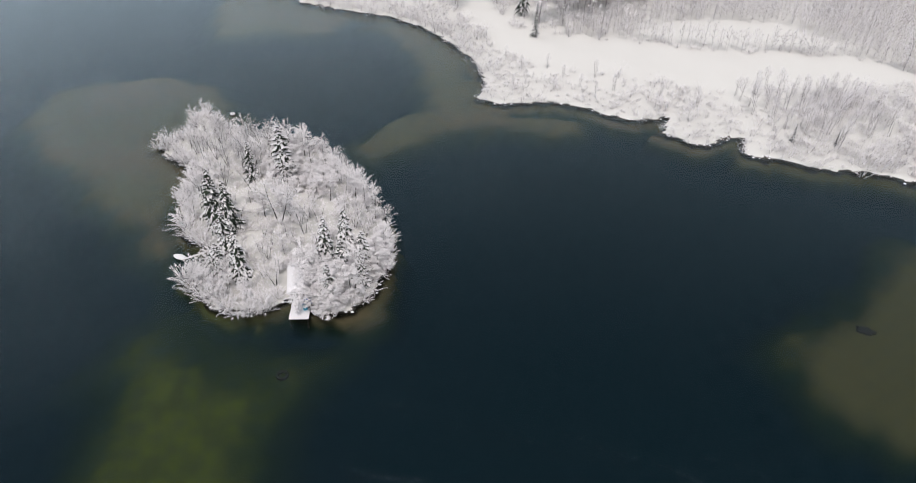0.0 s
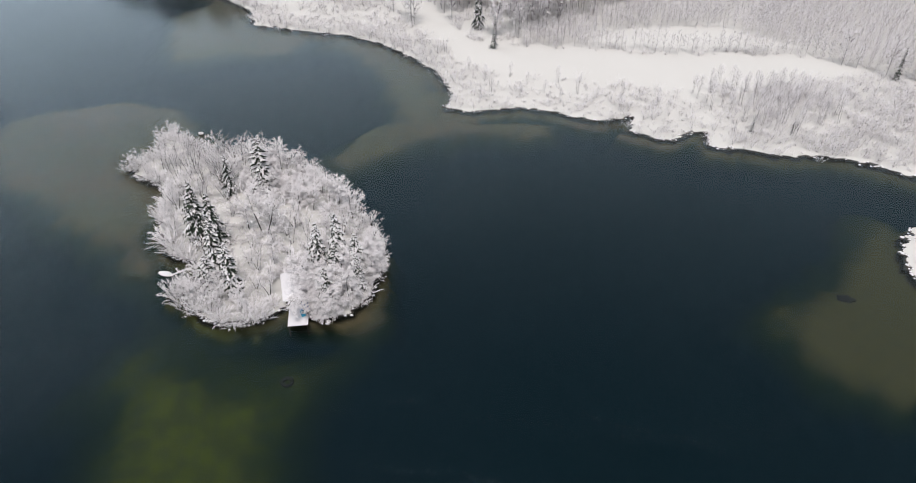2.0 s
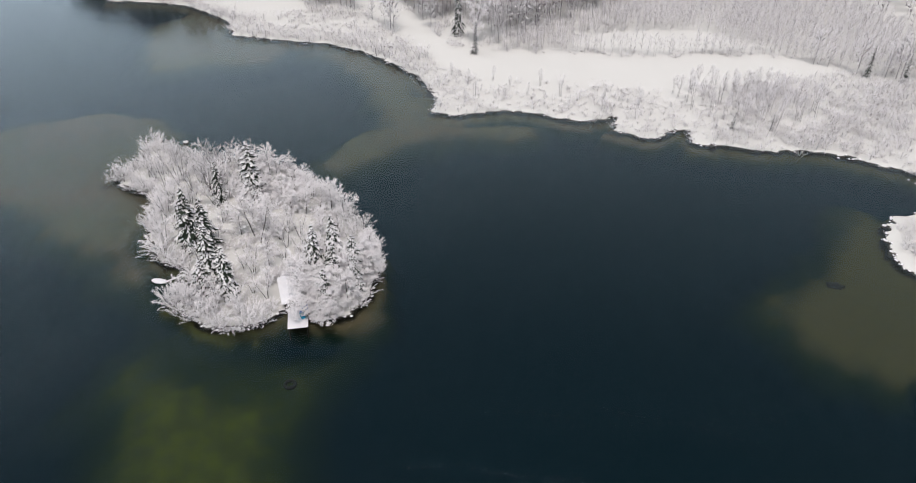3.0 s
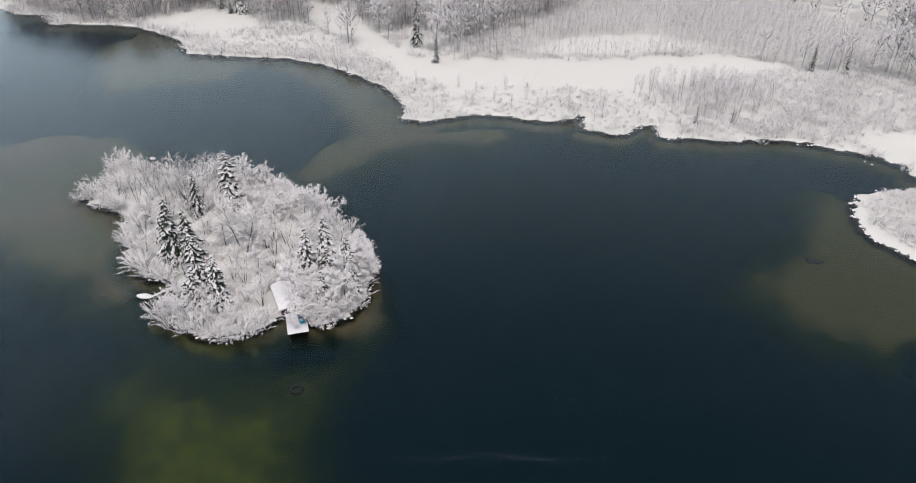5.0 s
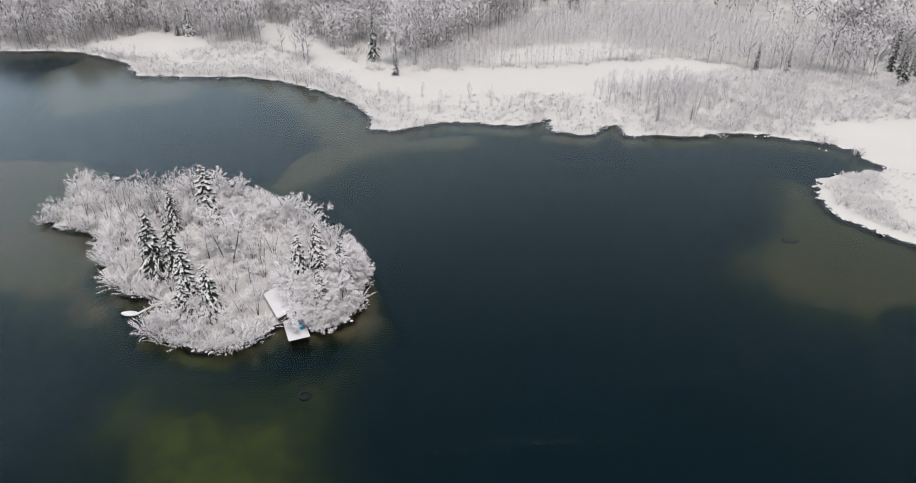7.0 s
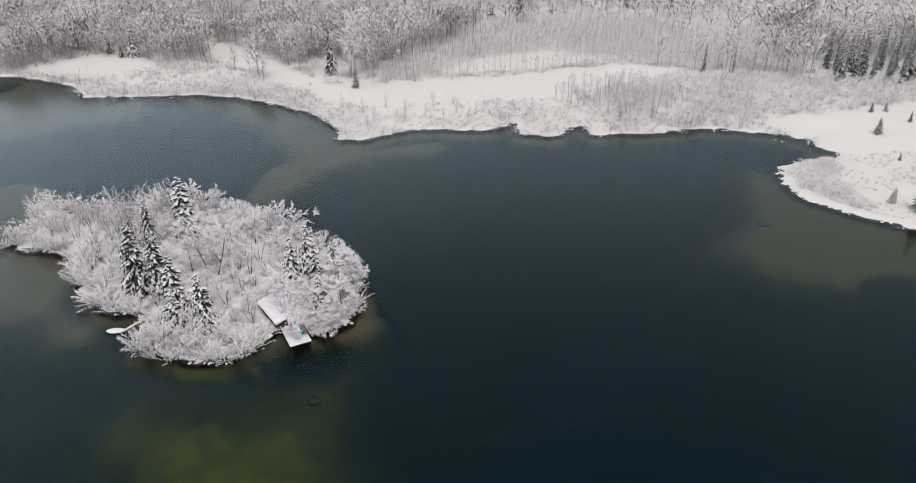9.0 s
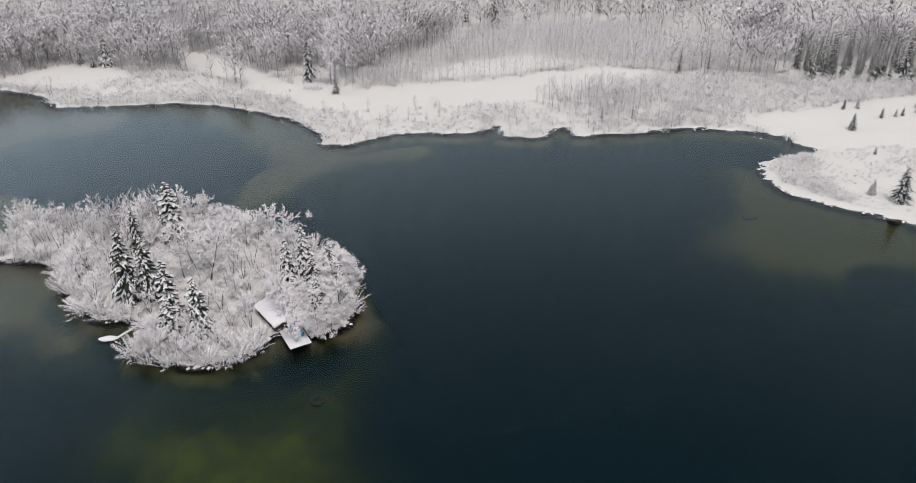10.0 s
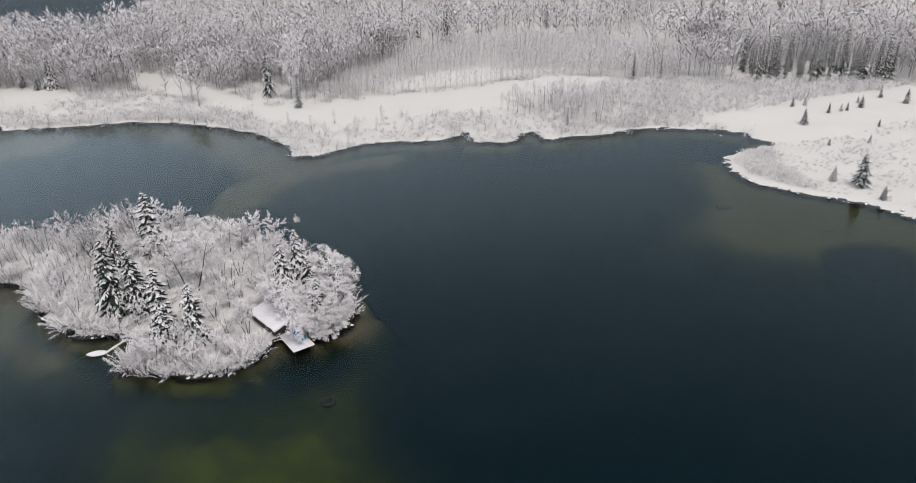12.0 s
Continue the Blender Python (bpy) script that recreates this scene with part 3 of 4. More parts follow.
def spruce_shape(seed, height, spread, levels=22, around=10, fingers=4, snowy=0.85, heavy=1.0, droop=0.45, taper=0.72):
    """Trunk, drooping boughs of dark needles, and fingers of snow along every bough: three pairs."""
    r = np.random.RandomState(seed)
    wood, green, snow = Soup(), Soup(), Soup()
    z1 = np.array((0, 0, 1.0))
    wood.tube([np.array((0, 0, height * k / 5 - 0.3 * (k == 0))) for k in range(6)], [0.013 * height * (1 - 0.93 * k / 5) for k in range(6)], 5)
    lobes = r.uniform(0.7, 1.2, 5)
    for lv in range(levels):
        f = 0.04 + 0.95 * (lv / (levels - 1)) ** 0.93
        reach = spread * (1 - f) ** taper * r.uniform(0.85, 1.12) + 0.16
        count = max(4, int(around * (0.45 + 0.6 * (1 - f))))
        for b in range(count):
            a = 6.283 * (b + r.uniform(-0.4, 0.4)) / count + lv * 0.9
            ln = reach * r.uniform(0.62, 1.2) * lobes[int(a * 0.8) % 5]
            h = np.array((math.cos(a), math.sin(a), 0))
            side = np.array((-math.sin(a), math.cos(a), 0))
            p = z1 * (height * f + r.uniform(-0.35, 0.35) * height / levels)
            dp = droop * r.uniform(0.6, 1.3) * (1 - 0.6 * f)
            mid = p + h * ln * 0.5 - z1 * ln * dp * 0.28
            tip = p + h * ln - z1 * ln * dp
            w = (0.24 * ln + 0.14) * r.uniform(0.8, 1.2)
            green.add([p - z1 * 0.1, mid + side * w - z1 * (0.18 + 0.1 * ln), tip - z1 * 0.1, mid - side * w - z1 * (0.18 + 0.1 * ln), mid - z1 * 0.05],
                      [(0, 1, 4), (1, 2, 4), (2, 3, 4), (3, 0, 4)])
            for k in range(4):
                o = p + (tip - p) * (0.3 + 0.22 * k) - z1 * 0.08
                d = h * 0.5 + side * ((1 if k % 2 else -1) * r.uniform(0.3, 0.9)) - z1 * r.uniform(0.7, 1.4)
                green.sliver(o, unit(d) * (0.3 + 0.16 * ln), unit(np.cross(d, z1)) * 0.26)
            bare = r.uniform() > snowy
            for k in range(2 * fingers + 1):
                if r.uniform() < (0.75 if bare else 0.12):
                    continue
                g = 0.22 + 0.7 * (k // 2) / fingers if k < 2 * fingers else 0.62
                sgn = (1 if k % 2 else -1) if k < 2 * fingers else 0
                on = p + (mid - p) * g * 2 if g < 0.5 else mid + (tip - mid) * (g * 2 - 1)
                hd = unit(h + side * sgn * r.uniform(0.6, 1.1) - z1 * dp * 0.5)
                l2 = (0.17 * ln + 0.16) * r.uniform(0.75, 1.35) * (1.25 if sgn == 0 else 1)
                snow.pad(on + z1 * 0.05, hd, l2, heavy * (0.07 + 0.025 * ln) * r.uniform(0.75, 1.4), l2 * (dp * 0.7 + 0.15) * r.uniform(0.6, 1.4))
    snow.tube([z1 * (height - 0.7), z1 * (height + 0.25)], [0.09, 0.02], 3)
    return wood.pair(), green.pair(), snow.pair()


def broadleaf(shape, name, twig_mat, label, group, stem_mat=M_BARK):
    ob = new(name)
    part("trunk", shape[0], stem_mat, ob, "dark bark with snow on top")
    part("crown", shape[1], twig_mat, ob, "twigs white with hoar and snow")
    tagged(part("snow_load", shape[2], M_CLUMP, ob, "small clots of snow on the twigs"), kind="stuff")
    return tagged(ob, label, "tree" if "bush" not in name else "bush", group)


def spruce(shape, label, group):
    ob = new("spruce")
    part("trunk", shape[0], M_BARK, ob)
    part("needles", shape[1], M_NEEDLE, ob, "dark green drooping needle sprays")
    tagged(part("snow_load", shape[2], M_SNOW, ob, "white snow lying on the branches"), kind="stuff")
    return tagged(ob, label, "tree", group)


def standing(x, y, scale=1.0, turn=0.0, sink=0.05, tall=1.0, lean=(0, 0)):
    return (Matrix.Translation((x, y, max(ground_z(x, y), -0.2) - sink)) @ Euler((lean[0], lean[1], turn)).to_matrix().to_4x4()
            @ Matrix.Diagonal((scale, scale, scale * tall, 1)))


def put(template, m):
    """A copy of a template at m, scale included."""
    made = copy_thing(template, m)
    made.matrix_basis = m
    return made


def remove_thing(ob):
    for o in (*ob.children_recursive, ob):
        bpy.data.objects.remove(o)


def scatter(outline, gap, rng, edge=0.0, tries=6000, most=10000):
    """Places inside an outline, at least gap apart."""
    pts = np.array(outline)
    lo, hi = pts.min(0), pts.max(0)
    cand = rng.uniform(lo, hi, (tries, 2))
    cand = cand[inside_distance(cand[:, 0], cand[:, 1], outline) > edge]
    kept = []
    cells = {}
    for x, y in cand:
        i, j = int(x // gap), int(y // gap)
        if any((x - u) ** 2 + (y - v) ** 2 < gap * gap for a in (-1, 0, 1) for b in (-1, 0, 1) for u, v in cells.get((i + a, j + b), ())):
            continue
        cells.setdefault((i, j), []).append((x, y))
        kept.append((x, y))
        if len(kept) >= most:
            break
    return kept


# ---- ground and water ----
def axis(lo, hi, step, far_lo, far_hi):
    core = list(np.arange(lo, hi + step, step))
    s, v, up = step, core[-1], []
    while v < far_hi:
        s *= 1.13
        v += s
        up.append(v)
    s, v, down = step, core[0], []
    while v > far_lo:
        s *= 1.13
        v -= s
        down.append(v)
    return np.array(down[::-1] + core + up)


def build_ground():
    xs, ys = axis(-180, 160, 1.25, -3200, 3200), axis(-55, 160, 1.25, -1500, 4200)
    gx, gy = np.meshgrid(xs, ys)
    gz = height_at(gx.ravel(), gy.ravel())
    w, h = len(xs), len(ys)
    i = (np.arange(h - 1)[:, None] * w + np.arange(w - 1)[None, :]).ravel()
    faces = np.stack([i, i + 1, i + w + 1, i + w], 1)
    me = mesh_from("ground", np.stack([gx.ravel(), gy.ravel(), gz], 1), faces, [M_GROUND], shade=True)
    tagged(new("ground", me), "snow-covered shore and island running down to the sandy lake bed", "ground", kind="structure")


def build_water():
    v = [(-3300, -1600, 0), (3300, -1600, 0), (3300, 4300, 0), (-3300, 4300, 0)]
    me = mesh_from("water", v, [(0, 1, 2, 3)], [M_WATER])
    tagged(new("water", me), "dark clear lake water with small wind ripples", "lake", kind="structure")


build_ground()
build_water()
rng = np.random.RandomState(7)

# ---- spruces ----
SPRUCE_KINDS = [spruce(spruce_shape(11 + k, 12.0, sp, lv, ar, fg, sn, hv, dr), "tall green spruce loaded with fresh snow", "spruces")
                for k, (sp, lv, ar, fg, sn, hv, dr) in enumerate([(3.4, 24, 13, 5, 0.95, 1.1, 0.75), (3.6, 21, 11, 5, 0.62, 0.9, 0.65), (3.5, 16, 11, 4, 0.85, 1.75, 0.55),
                                                                  (2.1, 17, 8, 3, 0.7, 0.95, 0.5), (2.1, 16, 7, 3, 0.5, 0.9, 0.5)])]


def plant_spruce(kind, x, y, height, wide=1.0, turn=None, label=""):
    s = height / 12.0
    w = wide * s
    m = Matrix.Translation((x, y, ground_z(x, y) - 0.1)) @ Matrix.Rotation(rng.uniform(0, 6.28) if turn is None else turn, 4, "Z") @ Matrix.Diagonal((w, w, s, 1))
    ob = put(SPRUCE_KINDS[kind], m)
    return tagged(ob, label)


for k, x, y, h, w in [(1, -35.2, 11.6, 14.2, 0.95), (1, -31.6, 12.2, 12.6, 0.9), (2, -24.0, 5.3, 12.6, 0.8), (2, -22.1, 1.3, 7.6, 1.25), (2, -17.8, 3.0, 11.0, 0.85),
                      (2, -38.0, 34.0, 13.6, 0.95), (1, -43.0, 28.3, 10.6, 0.8), (0, -6.5, 15.7, 11.6, 0.95), (0, -4.6, 19.4, 12.4, 0.95),
                      (0, 0.3, 18.9, 9.6, 1.15), (2, 1.2, 8.2, 9.0, 0.9), (0, 3.4, 15.0, 8.2, 1.2), (1, -1.8, 15.2, 9.0, 1.0)]:
    plant_spruce(k, x, y, h, w, label="tall spruce heavy with snow among the island's bare trees")
for k, x, y, h, w in [(3, -35.0, 149.4, 12.0, 0.7), (1, -50.1, 166.0, 18.2, 0.55), (0, -144.7, 185.5, 14.0, 1.0), (1, -160, 190, 7.0, 1.0),
                      (1, -150.5, 184, 5.5, 1.2), (1, -133, 196, 6, 1.2), (3, -155, 231, 16, 1.0), (0, -139, 250, 15, 1.0),
                      (3, 57.4, 126.0, 5.4, 0.8), (3, 67.3, 130.0, 5.2, 0.5)]:
    plant_spruce(k, x, y, h, w, label="dark spruce dusted with snow at the field's edge")
for k, x, y, h, w in [(1, 121.4, 68.6, 8.6, 1.1), (0, 117.2, 73.0, 3.9, 1.1), (1, 123.0, 60.6, 3.6, 1.0), (1, 130.8, 122.0, 5.2, 1.1), (3, 170.9, 153.2, 5.0, 1.0),
                      (1, 157.3, 139.5, 4.2, 1.0), (1, 136, 143, 3.6, 1.0), (0, 141, 145, 3.4, 1), (1, 144, 134, 3.6, 0.9), (0, 149, 136, 2.6, 1.0), (1, 151.5, 137, 2.8, 1.0),
                      (0, 160, 147, 2.6, 1.0), (1, 152, 118, 2.4, 1.0), (0, 141, 102, 2.6, 1.0), (1, 176, 146, 5.2, 1.0), (1, 129, 101, 2.2, 1.0)]:
    plant_spruce(k, x, y, h, w, label="small young spruce standing alone in the snowy meadow")
for x, y in scatter([(137, 181), (188, 177), (196, 194), (188, 209), (138, 206)], 4.0, rng, most=60):
    plant_spruce(4, x, y, rng.uniform(8.5, 17.5), rng.uniform(0.5, 0.95), label="dark spruce in a dense stand behind the meadow")
for x, y in scatter([(90, 185), (106, 186), (104, 194), (92, 194)], 4, rng, most=2):
    plant_spruce(4, x, y, rng.uniform(9, 12), 0.8, label="dark spruce half hidden among bare frosted trees")
for x, y, h in [(-14, 322, 19), (13, 284, 22), (-4, 300, 15), (-128, 290, 16), (-168, 330, 17), (-205, 262, 15), (-212, 300, 14), (70, 330, 16), (150, 300, 18), (158, 306, 16), (205, 330, 17),
                (214, 300, 15), (236, 232, 18), (243, 238, 17), (248, 230, 16), (240, 226, 15), (252, 240, 18), (-90, 300, 15), (-60, 330, 16), (120, 352, 17), (-228, 346, 11), (-195, 340, 11), (-243, 330, 11)]:
    plant_spruce(4 if h < 20 else 0, x, y, h, 0.75, label="lone dark spruce rising among the frosted wood")
for k in SPRUCE_KINDS:
    remove_thing(k)

# ---- bare trees of the island ----
FINE = dict(twig_len=0.5, twig_w=0.07, clump=0.125, clots=5)
TREE_KINDS = [broadleaf(leafless_shape(30, 9.0, 2.4, 1, 16, 8, 7, lumps=0.16, **FINE), "bare_tree", M_TWIG_WHITE, "slender leafless tree white with snow and hoar", "island trees"),
              broadleaf(leafless_shape(31, 8.5, 2.1, 3, 12, 7, 7, lumps=0.12, **FINE), "bare_tree", M_TWIG_WHITE, "many-stemmed leafless tree white with snow", "island trees"),
              broadleaf(leafless_shape(32, 9.5, 3.1, 1, 13, 7, 8, low=0.3, lumps=0.15, **FINE), "bare_tree", M_TWIG, "broad leafless tree bowed by snow", "island trees"),
              broadleaf(leafless_shape(33, 7.0, 2.4, 2, 14, 7, 7, lumps=0.13, **FINE), "bare_tree", M_TWIG_WHITE, "twin-stemmed leafless tree white with snow", "island trees"),
              broadleaf(leafless_shape(34, 9.5, 2.3, 3, 12, 6, 11, 0.5, 0.06, low=0.42, lean=0.2, thick=1.3, clump=0.1), "bare_tree", M_TWIG_GREY, "dark-stemmed leafless tree with thin snow", "island trees"),
              broadleaf(laden_shape(35, 7.0, 2.7, 52, 20, 1.0), "bare_tree", M_TWIG_WHITE, "dense round tree thick with heavy snow", "island trees"),
              broadleaf(laden_shape(36, 5.6, 2.8, 46, 20, 1.0), "bare_tree", M_TWIG_WHITE, "dense round tree thick with heavy snow", "island trees"),
              broadleaf(leafless_shape(37, 8.0, 1.5, 3, 14, 5, 8, 0.5, 0.06, low=0.34, thick=1.25, lumps=0.1, clump=0.11, clots=2), "bare_tree", M_TWIG_WHITE, "thin upright leafless tree with dark stems and snow", "island trees"),
              broadleaf(laden_shape(38, 6.8, 2.5, 38, 20, 0.95, low=0.52), "bare_tree", M_TWIG_WHITE, "leaning snow-laden tree hanging over the landing stage", "island trees"),
              broadleaf(leafless_shape(39, 9.6, 0.8, 1, 7, 5, 6, 0.4, 0.06, low=0.9, thick=0.8, lean=0.0, lumps=0.1, clump=0.09), "bare_tree", M_TWIG_WHITE, "thin bare stem with a small frosted tuft on top", "island trees")]
BUSH_KINDS = [broadleaf(bush_shape(50, 2.6, 2.7, 34, 14, 0.055, 0.55), "snowy_bush", M_TWIG_WHITE, "low bush bent over the water by snow", "island bushes"),
              broadleaf(bush_shape(51, 2.1, 2.5, 32, 14, 0.055, 0.5), "snowy_bush", M_TWIG_WHITE, "low snow-covered bush at the shore", "island bushes"),
              broadleaf(bush_shape(52, 3.3, 2.6, 38, 14, 0.055, 0.55), "snowy_bush", M_TWIG, "tall frosted bush on the shore", "island bushes"),
              broadleaf(bush_shape(53, 2.3, 2.3, 34, 12, 0.06, 0.5), "snowy_bush", M_TWIG_WHITE, "thin bush white with hoar under the trees", "island bushes")]


def plant(kinds, k, x, y, scale, tall=1.0):
    return put(kinds[k], standing(x, y, scale, rng.uniform(0, 6.28), 0.05, tall, (rng.normal(0, 0.04), rng.normal(0, 0.04))))


HUT_AREA = [(-11.5, 9.6), (-8, 13.2), (-2.2, 8), (1.8, 2.2), (-1.2, -0.8), (-5.5, 3.4)]


def depth_in(outline, x, y):
    return inside_distance(np.array([x]), np.array([y]), outline)[0]


for x, y in scatter(ISLAND, 2.9, rng, 1.2, 12000):
    d, d_hut = depth_in(ISLAND, x, y), depth_in(HUT_AREA, x, y)
    if d_hut > -1.2 or (x + 33) ** 2 + (y - 4) ** 2 < 14:
        continue
    east = x > -5 + 0.2 * (y - 12)
    if east:
        plant(TREE_KINDS, int(rng.choice([5, 5, 6, 6, 0])), x, y, rng.uniform(0.85, 1.12), rng.uniform(0.85, 1.15))
    elif d < 2.2 or (y < 3 and x < -4):
        if rng.uniform() < 0.65:
            plant(TREE_KINDS, int(rng.choice([3, 1, 7])), x, y, rng.uniform(0.42, 0.68))
    elif x < -62:
        if rng.uniform() < 0.7:
            plant(TREE_KINDS, int(rng.choice([0, 3, 4])), x, y, rng.uniform(0.45, 0.7))
    elif x < -46:
        plant(TREE_KINDS, int(rng.choice([4, 4, 1, 3])), x, y, rng.uniform(0.65, 0.9))
    elif y > 30:
        plant(TREE_KINDS, int(rng.choice([0, 3, 5, 6, 6])), x, y, rng.uniform(0.65, 0.9))
    elif d_hut > -5:
        plant(TREE_KINDS, int(rng.choice([7, 7, 0])), x, y, rng.uniform(0.5, 0.75))
    elif rng.uniform() < 0.7:
        plant(TREE_KINDS, int(rng.choice([0, 7, 7, 7, 3, 1])), x, y, rng.uniform(0.5, 0.85))
for x, y, k, sc in [(-23.7, 19.2, 2, 1.15), (-26.5, 20.5, 2, 1.05), (1.4, 5.9, 6, 0.85), (3.2, 5.6, 6, 0.75), (3.8, 7.2, 5, 0.85), (-1.6, 10.2, 5, 0.9), (-3.6, 12.4, 5, 0.85), (-0.3, 8.2, 6, 0.9), (-1.9, 7.7, 6, 0.8), (1.2, 5.0, 6, 0.6)]:
    plant(TREE_KINDS, k, x, y, sc)
for x, y, k, sc in [(-17, -1.2, 3, 0.62), (-20, -2.6, 1, 0.55), (-14.2, 0.2, 3, 0.6), (-22.6, -2.8, 1, 0.5), (-11.5, -0.6, 3, 0.55), (-25.2, -1.6, 3, 0.5), (-15.8, -3.2, 1, 0.5), (-19.0, 0.2, 3, 0.6)]:
    plant(TREE_KINDS, k, x, y, sc)
for x, y, sc, rx, ry in [(0.35, 4.35, 0.95, 0.3, -0.3), (-1.6, 8.2, 1.05, 0.28, -0.34), (-9.2, 14.4, 0.7, 0.2, 0.1)]:
    put(TREE_KINDS[8], standing(x, y, sc, 0.0, 0.05, 1.0, (rx, ry)))
put(TREE_KINDS[9], standing(-8.9, 33.2, 1.0, 0.0, 0.05, 1.0, (0.0, 0.09)))
for x, y, sc, rx, ry in [(-7.4, 12.8, 0.85, 0.3, 0.0), (-3.3, 9.7, 0.9, 0.28, -0.28), (-5.4, 12.2, 0.9, 0.3, -0.12)]:
    put(TREE_KINDS[0], standing(x, y, sc, 0.0, 0.05, 1.0, (rx, ry)))
for x, y in scatter(ISLAND, 2.0, rng, 0.1, 14000):
    d, d_hut = depth_in(ISLAND, x, y), depth_in(HUT_AREA, x, y)
    if d_hut > -0.9 or (d > 2.6 and rng.uniform() < (0.1 if y < 5 else 0.45)) or (x + 32.3) ** 2 + (y - 0.8) ** 2 < 20:
        continue
    if d < 2.6:
        plant(BUSH_KINDS, int(rng.choice([0, 1, 2])), x, y, rng.uniform(0.85, 1.3) if y < 8 else rng.uniform(0.7, 1.1))
    else:
        plant(BUSH_KINDS, int(rng.choice([3, 1, 1])), x, y, rng.uniform(0.5, 0.85))
for x, y in [(-11.9, 10.7), (-10.5, 12.5), (-12.8, 8.8), (-9.4, 14.4), (-11.4, 14.2), (-13.0, 11.6), (-9.0, 3.6)]:
    plant(BUSH_KINDS, 3 if x > -9.5 else 0, x, y, 0.7)
for k in TREE_KINDS + BUSH_KINDS:
    remove_thing(k)


# ---- mainland woods ----
def merged(name, shapes, places, mats, label, category, zs):
    """Many trees joined into one mesh. places: x, y, scale, turn, tall, kind."""
    vs, fs, ix, off = [], [], [], 0
    for (x, y, s, a, tall, k), z in zip(places, zs):
        ca, sa = math.cos(a) * s, math.sin(a) * s
        for j, (v, f) in enumerate(shapes[int(k)]):
            out = np.empty_like(v)
            out[:, 0] = v[:, 0] * ca - v[:, 1] * sa + x
            out[:, 1] = v[:, 0] * sa + v[:, 1] * ca + y
            out[:, 2] = v[:, 2] * s * tall + z
            vs.append(out)
            fs.append(f + off)
            ix.append(np.full(len(f), j))
            off += len(v)
    me = mesh_from(name, np.concatenate(vs), np.concatenate(fs), mats, np.concatenate(ix))
    return tagged(new(name, me), label, category, kind="stuff")


def outside(places, *outlines, edge=0.0):
    p = np.array(places)
    ok = np.ones(len(p), bool)
    for o in outlines:
        ok &= inside_distance(p[:, 0], p[:, 1], o) < -edge
    return p[ok]


TALL_WOOD = [fountain_shape(60 + k, 10.0, sp, lb, 9, lo, 1.25, 0.15, st, 1, 0.01) for k, (sp, lb, lo, st) in
             enumerate([(2.3, 26, 0.2, 1), (2.8, 28, 0.25, 1), (1.9, 22, 0.2, 1), (2.9, 28, 0.28, 2)])]
YOUNG_WOOD = [fountain_shape(65 + k, 7.0, sp, 17, 6, lo, 0.9, 0.1, st, 1, 0.0028) for k, (sp, lo, st) in enumerate([(1.2, 0.15, 1), (1.5, 0.2, 2), (1.1, 0.12, 1)])]
FAR_WOOD = [fountain_shape(70 + k, 10.0, sp, 15, 7, 0.12, 1.7, 0.25, 1, 1, 0.009) for k, sp in enumerate((2.9, 3.5, 2.5))]
SCRUB = [bush_shape(80 + k, h, s, 13, 12, 0.065, 0.55, True, 0.11) for k, (h, s) in enumerate([(2.6, 1.9), (1.8, 1.8), (3.6, 1.7)])]

near_zone = [(-270, 165), (-200, 150), (-110, 180), (-60, 150), (-20, 155), (60, 180), (110, 185), (225, 172), (235, 235), (-150, 270), (-290, 230)]
far_zone = [(-300, 222), (-150, 262), (235, 228), (310, 190), (420, 420), (400, 560), (-330, 640), (-420, 398), (-460, 300)]
YOUNG = [(-32, 156), (-8, 166), (25, 178), (60, 198), (108, 194), (125, 205), (120, 250), (60, 290), (5, 270), (-18, 205)]
LOW_BRUSH = [(55, 120), (100, 126), (100, 137), (124, 142), (150, 155), (195, 172), (190, 180), (125, 182), (84, 190), (62, 167), (42, 152)]


def grown(p, lo, hi, kinds, tall=(0.85, 1.2)):
    n = len(p)
    low_west = np.where((p[:, 0] < -195) & (p[:, 1] > 305), 0.6, 1.0)
    p = np.column_stack([p, low_west * rng.uniform(lo, hi, n) * (1 + 0.16 * wobble(p[:, 0], p[:, 1], 45, 9)), rng.uniform(0, 6.28, n), rng.uniform(*tall, n), rng.choice(kinds, n)])
    return p, height_at(p[:, 0], p[:, 1])


FIR_GAP = [(-62, 158), (-47, 150), (-32, 148), (-32, 158), (-48, 184), (-64, 188)]
STAND = [(134, 174), (190, 170), (199, 196), (190, 212), (134, 208)]
OPEN = (STAND, LAKE, FAR_LAKE, FIELD, WEST_FIELD, EAST_FIELD, GLADE)
p, z = grown(outside(scatter(near_zone, 3.9, rng, 0, 90000), *OPEN, YOUNG, LOW_BRUSH, FIR_GAP, edge=1.5), 1.1, 1.75, [0, 1, 2, 3])
merged("woodland", TALL_WOOD, p, [M_STEM, M_TUFT, M_CLUMP], "tall bare woodland white with hoar behind the snowy field", "woodland", z)
p, z = grown(outside(scatter(YOUNG, 2.3, rng, 0, 60000), FIELD, GLADE, edge=0.5), 0.75, 1.25, [0, 1, 2])
merged("young_woodland", YOUNG_WOOD, p, [M_STEM, M_SCRUB, M_CLUMP], "dense young birches covered in white hoar", "woodland", z)
p, z = grown(outside(scatter(far_zone, 7.6, rng, 0, 120000), LAKE, FAR_LAKE, YOUNG, edge=3), 1.2, 1.8, [0, 1, 2])
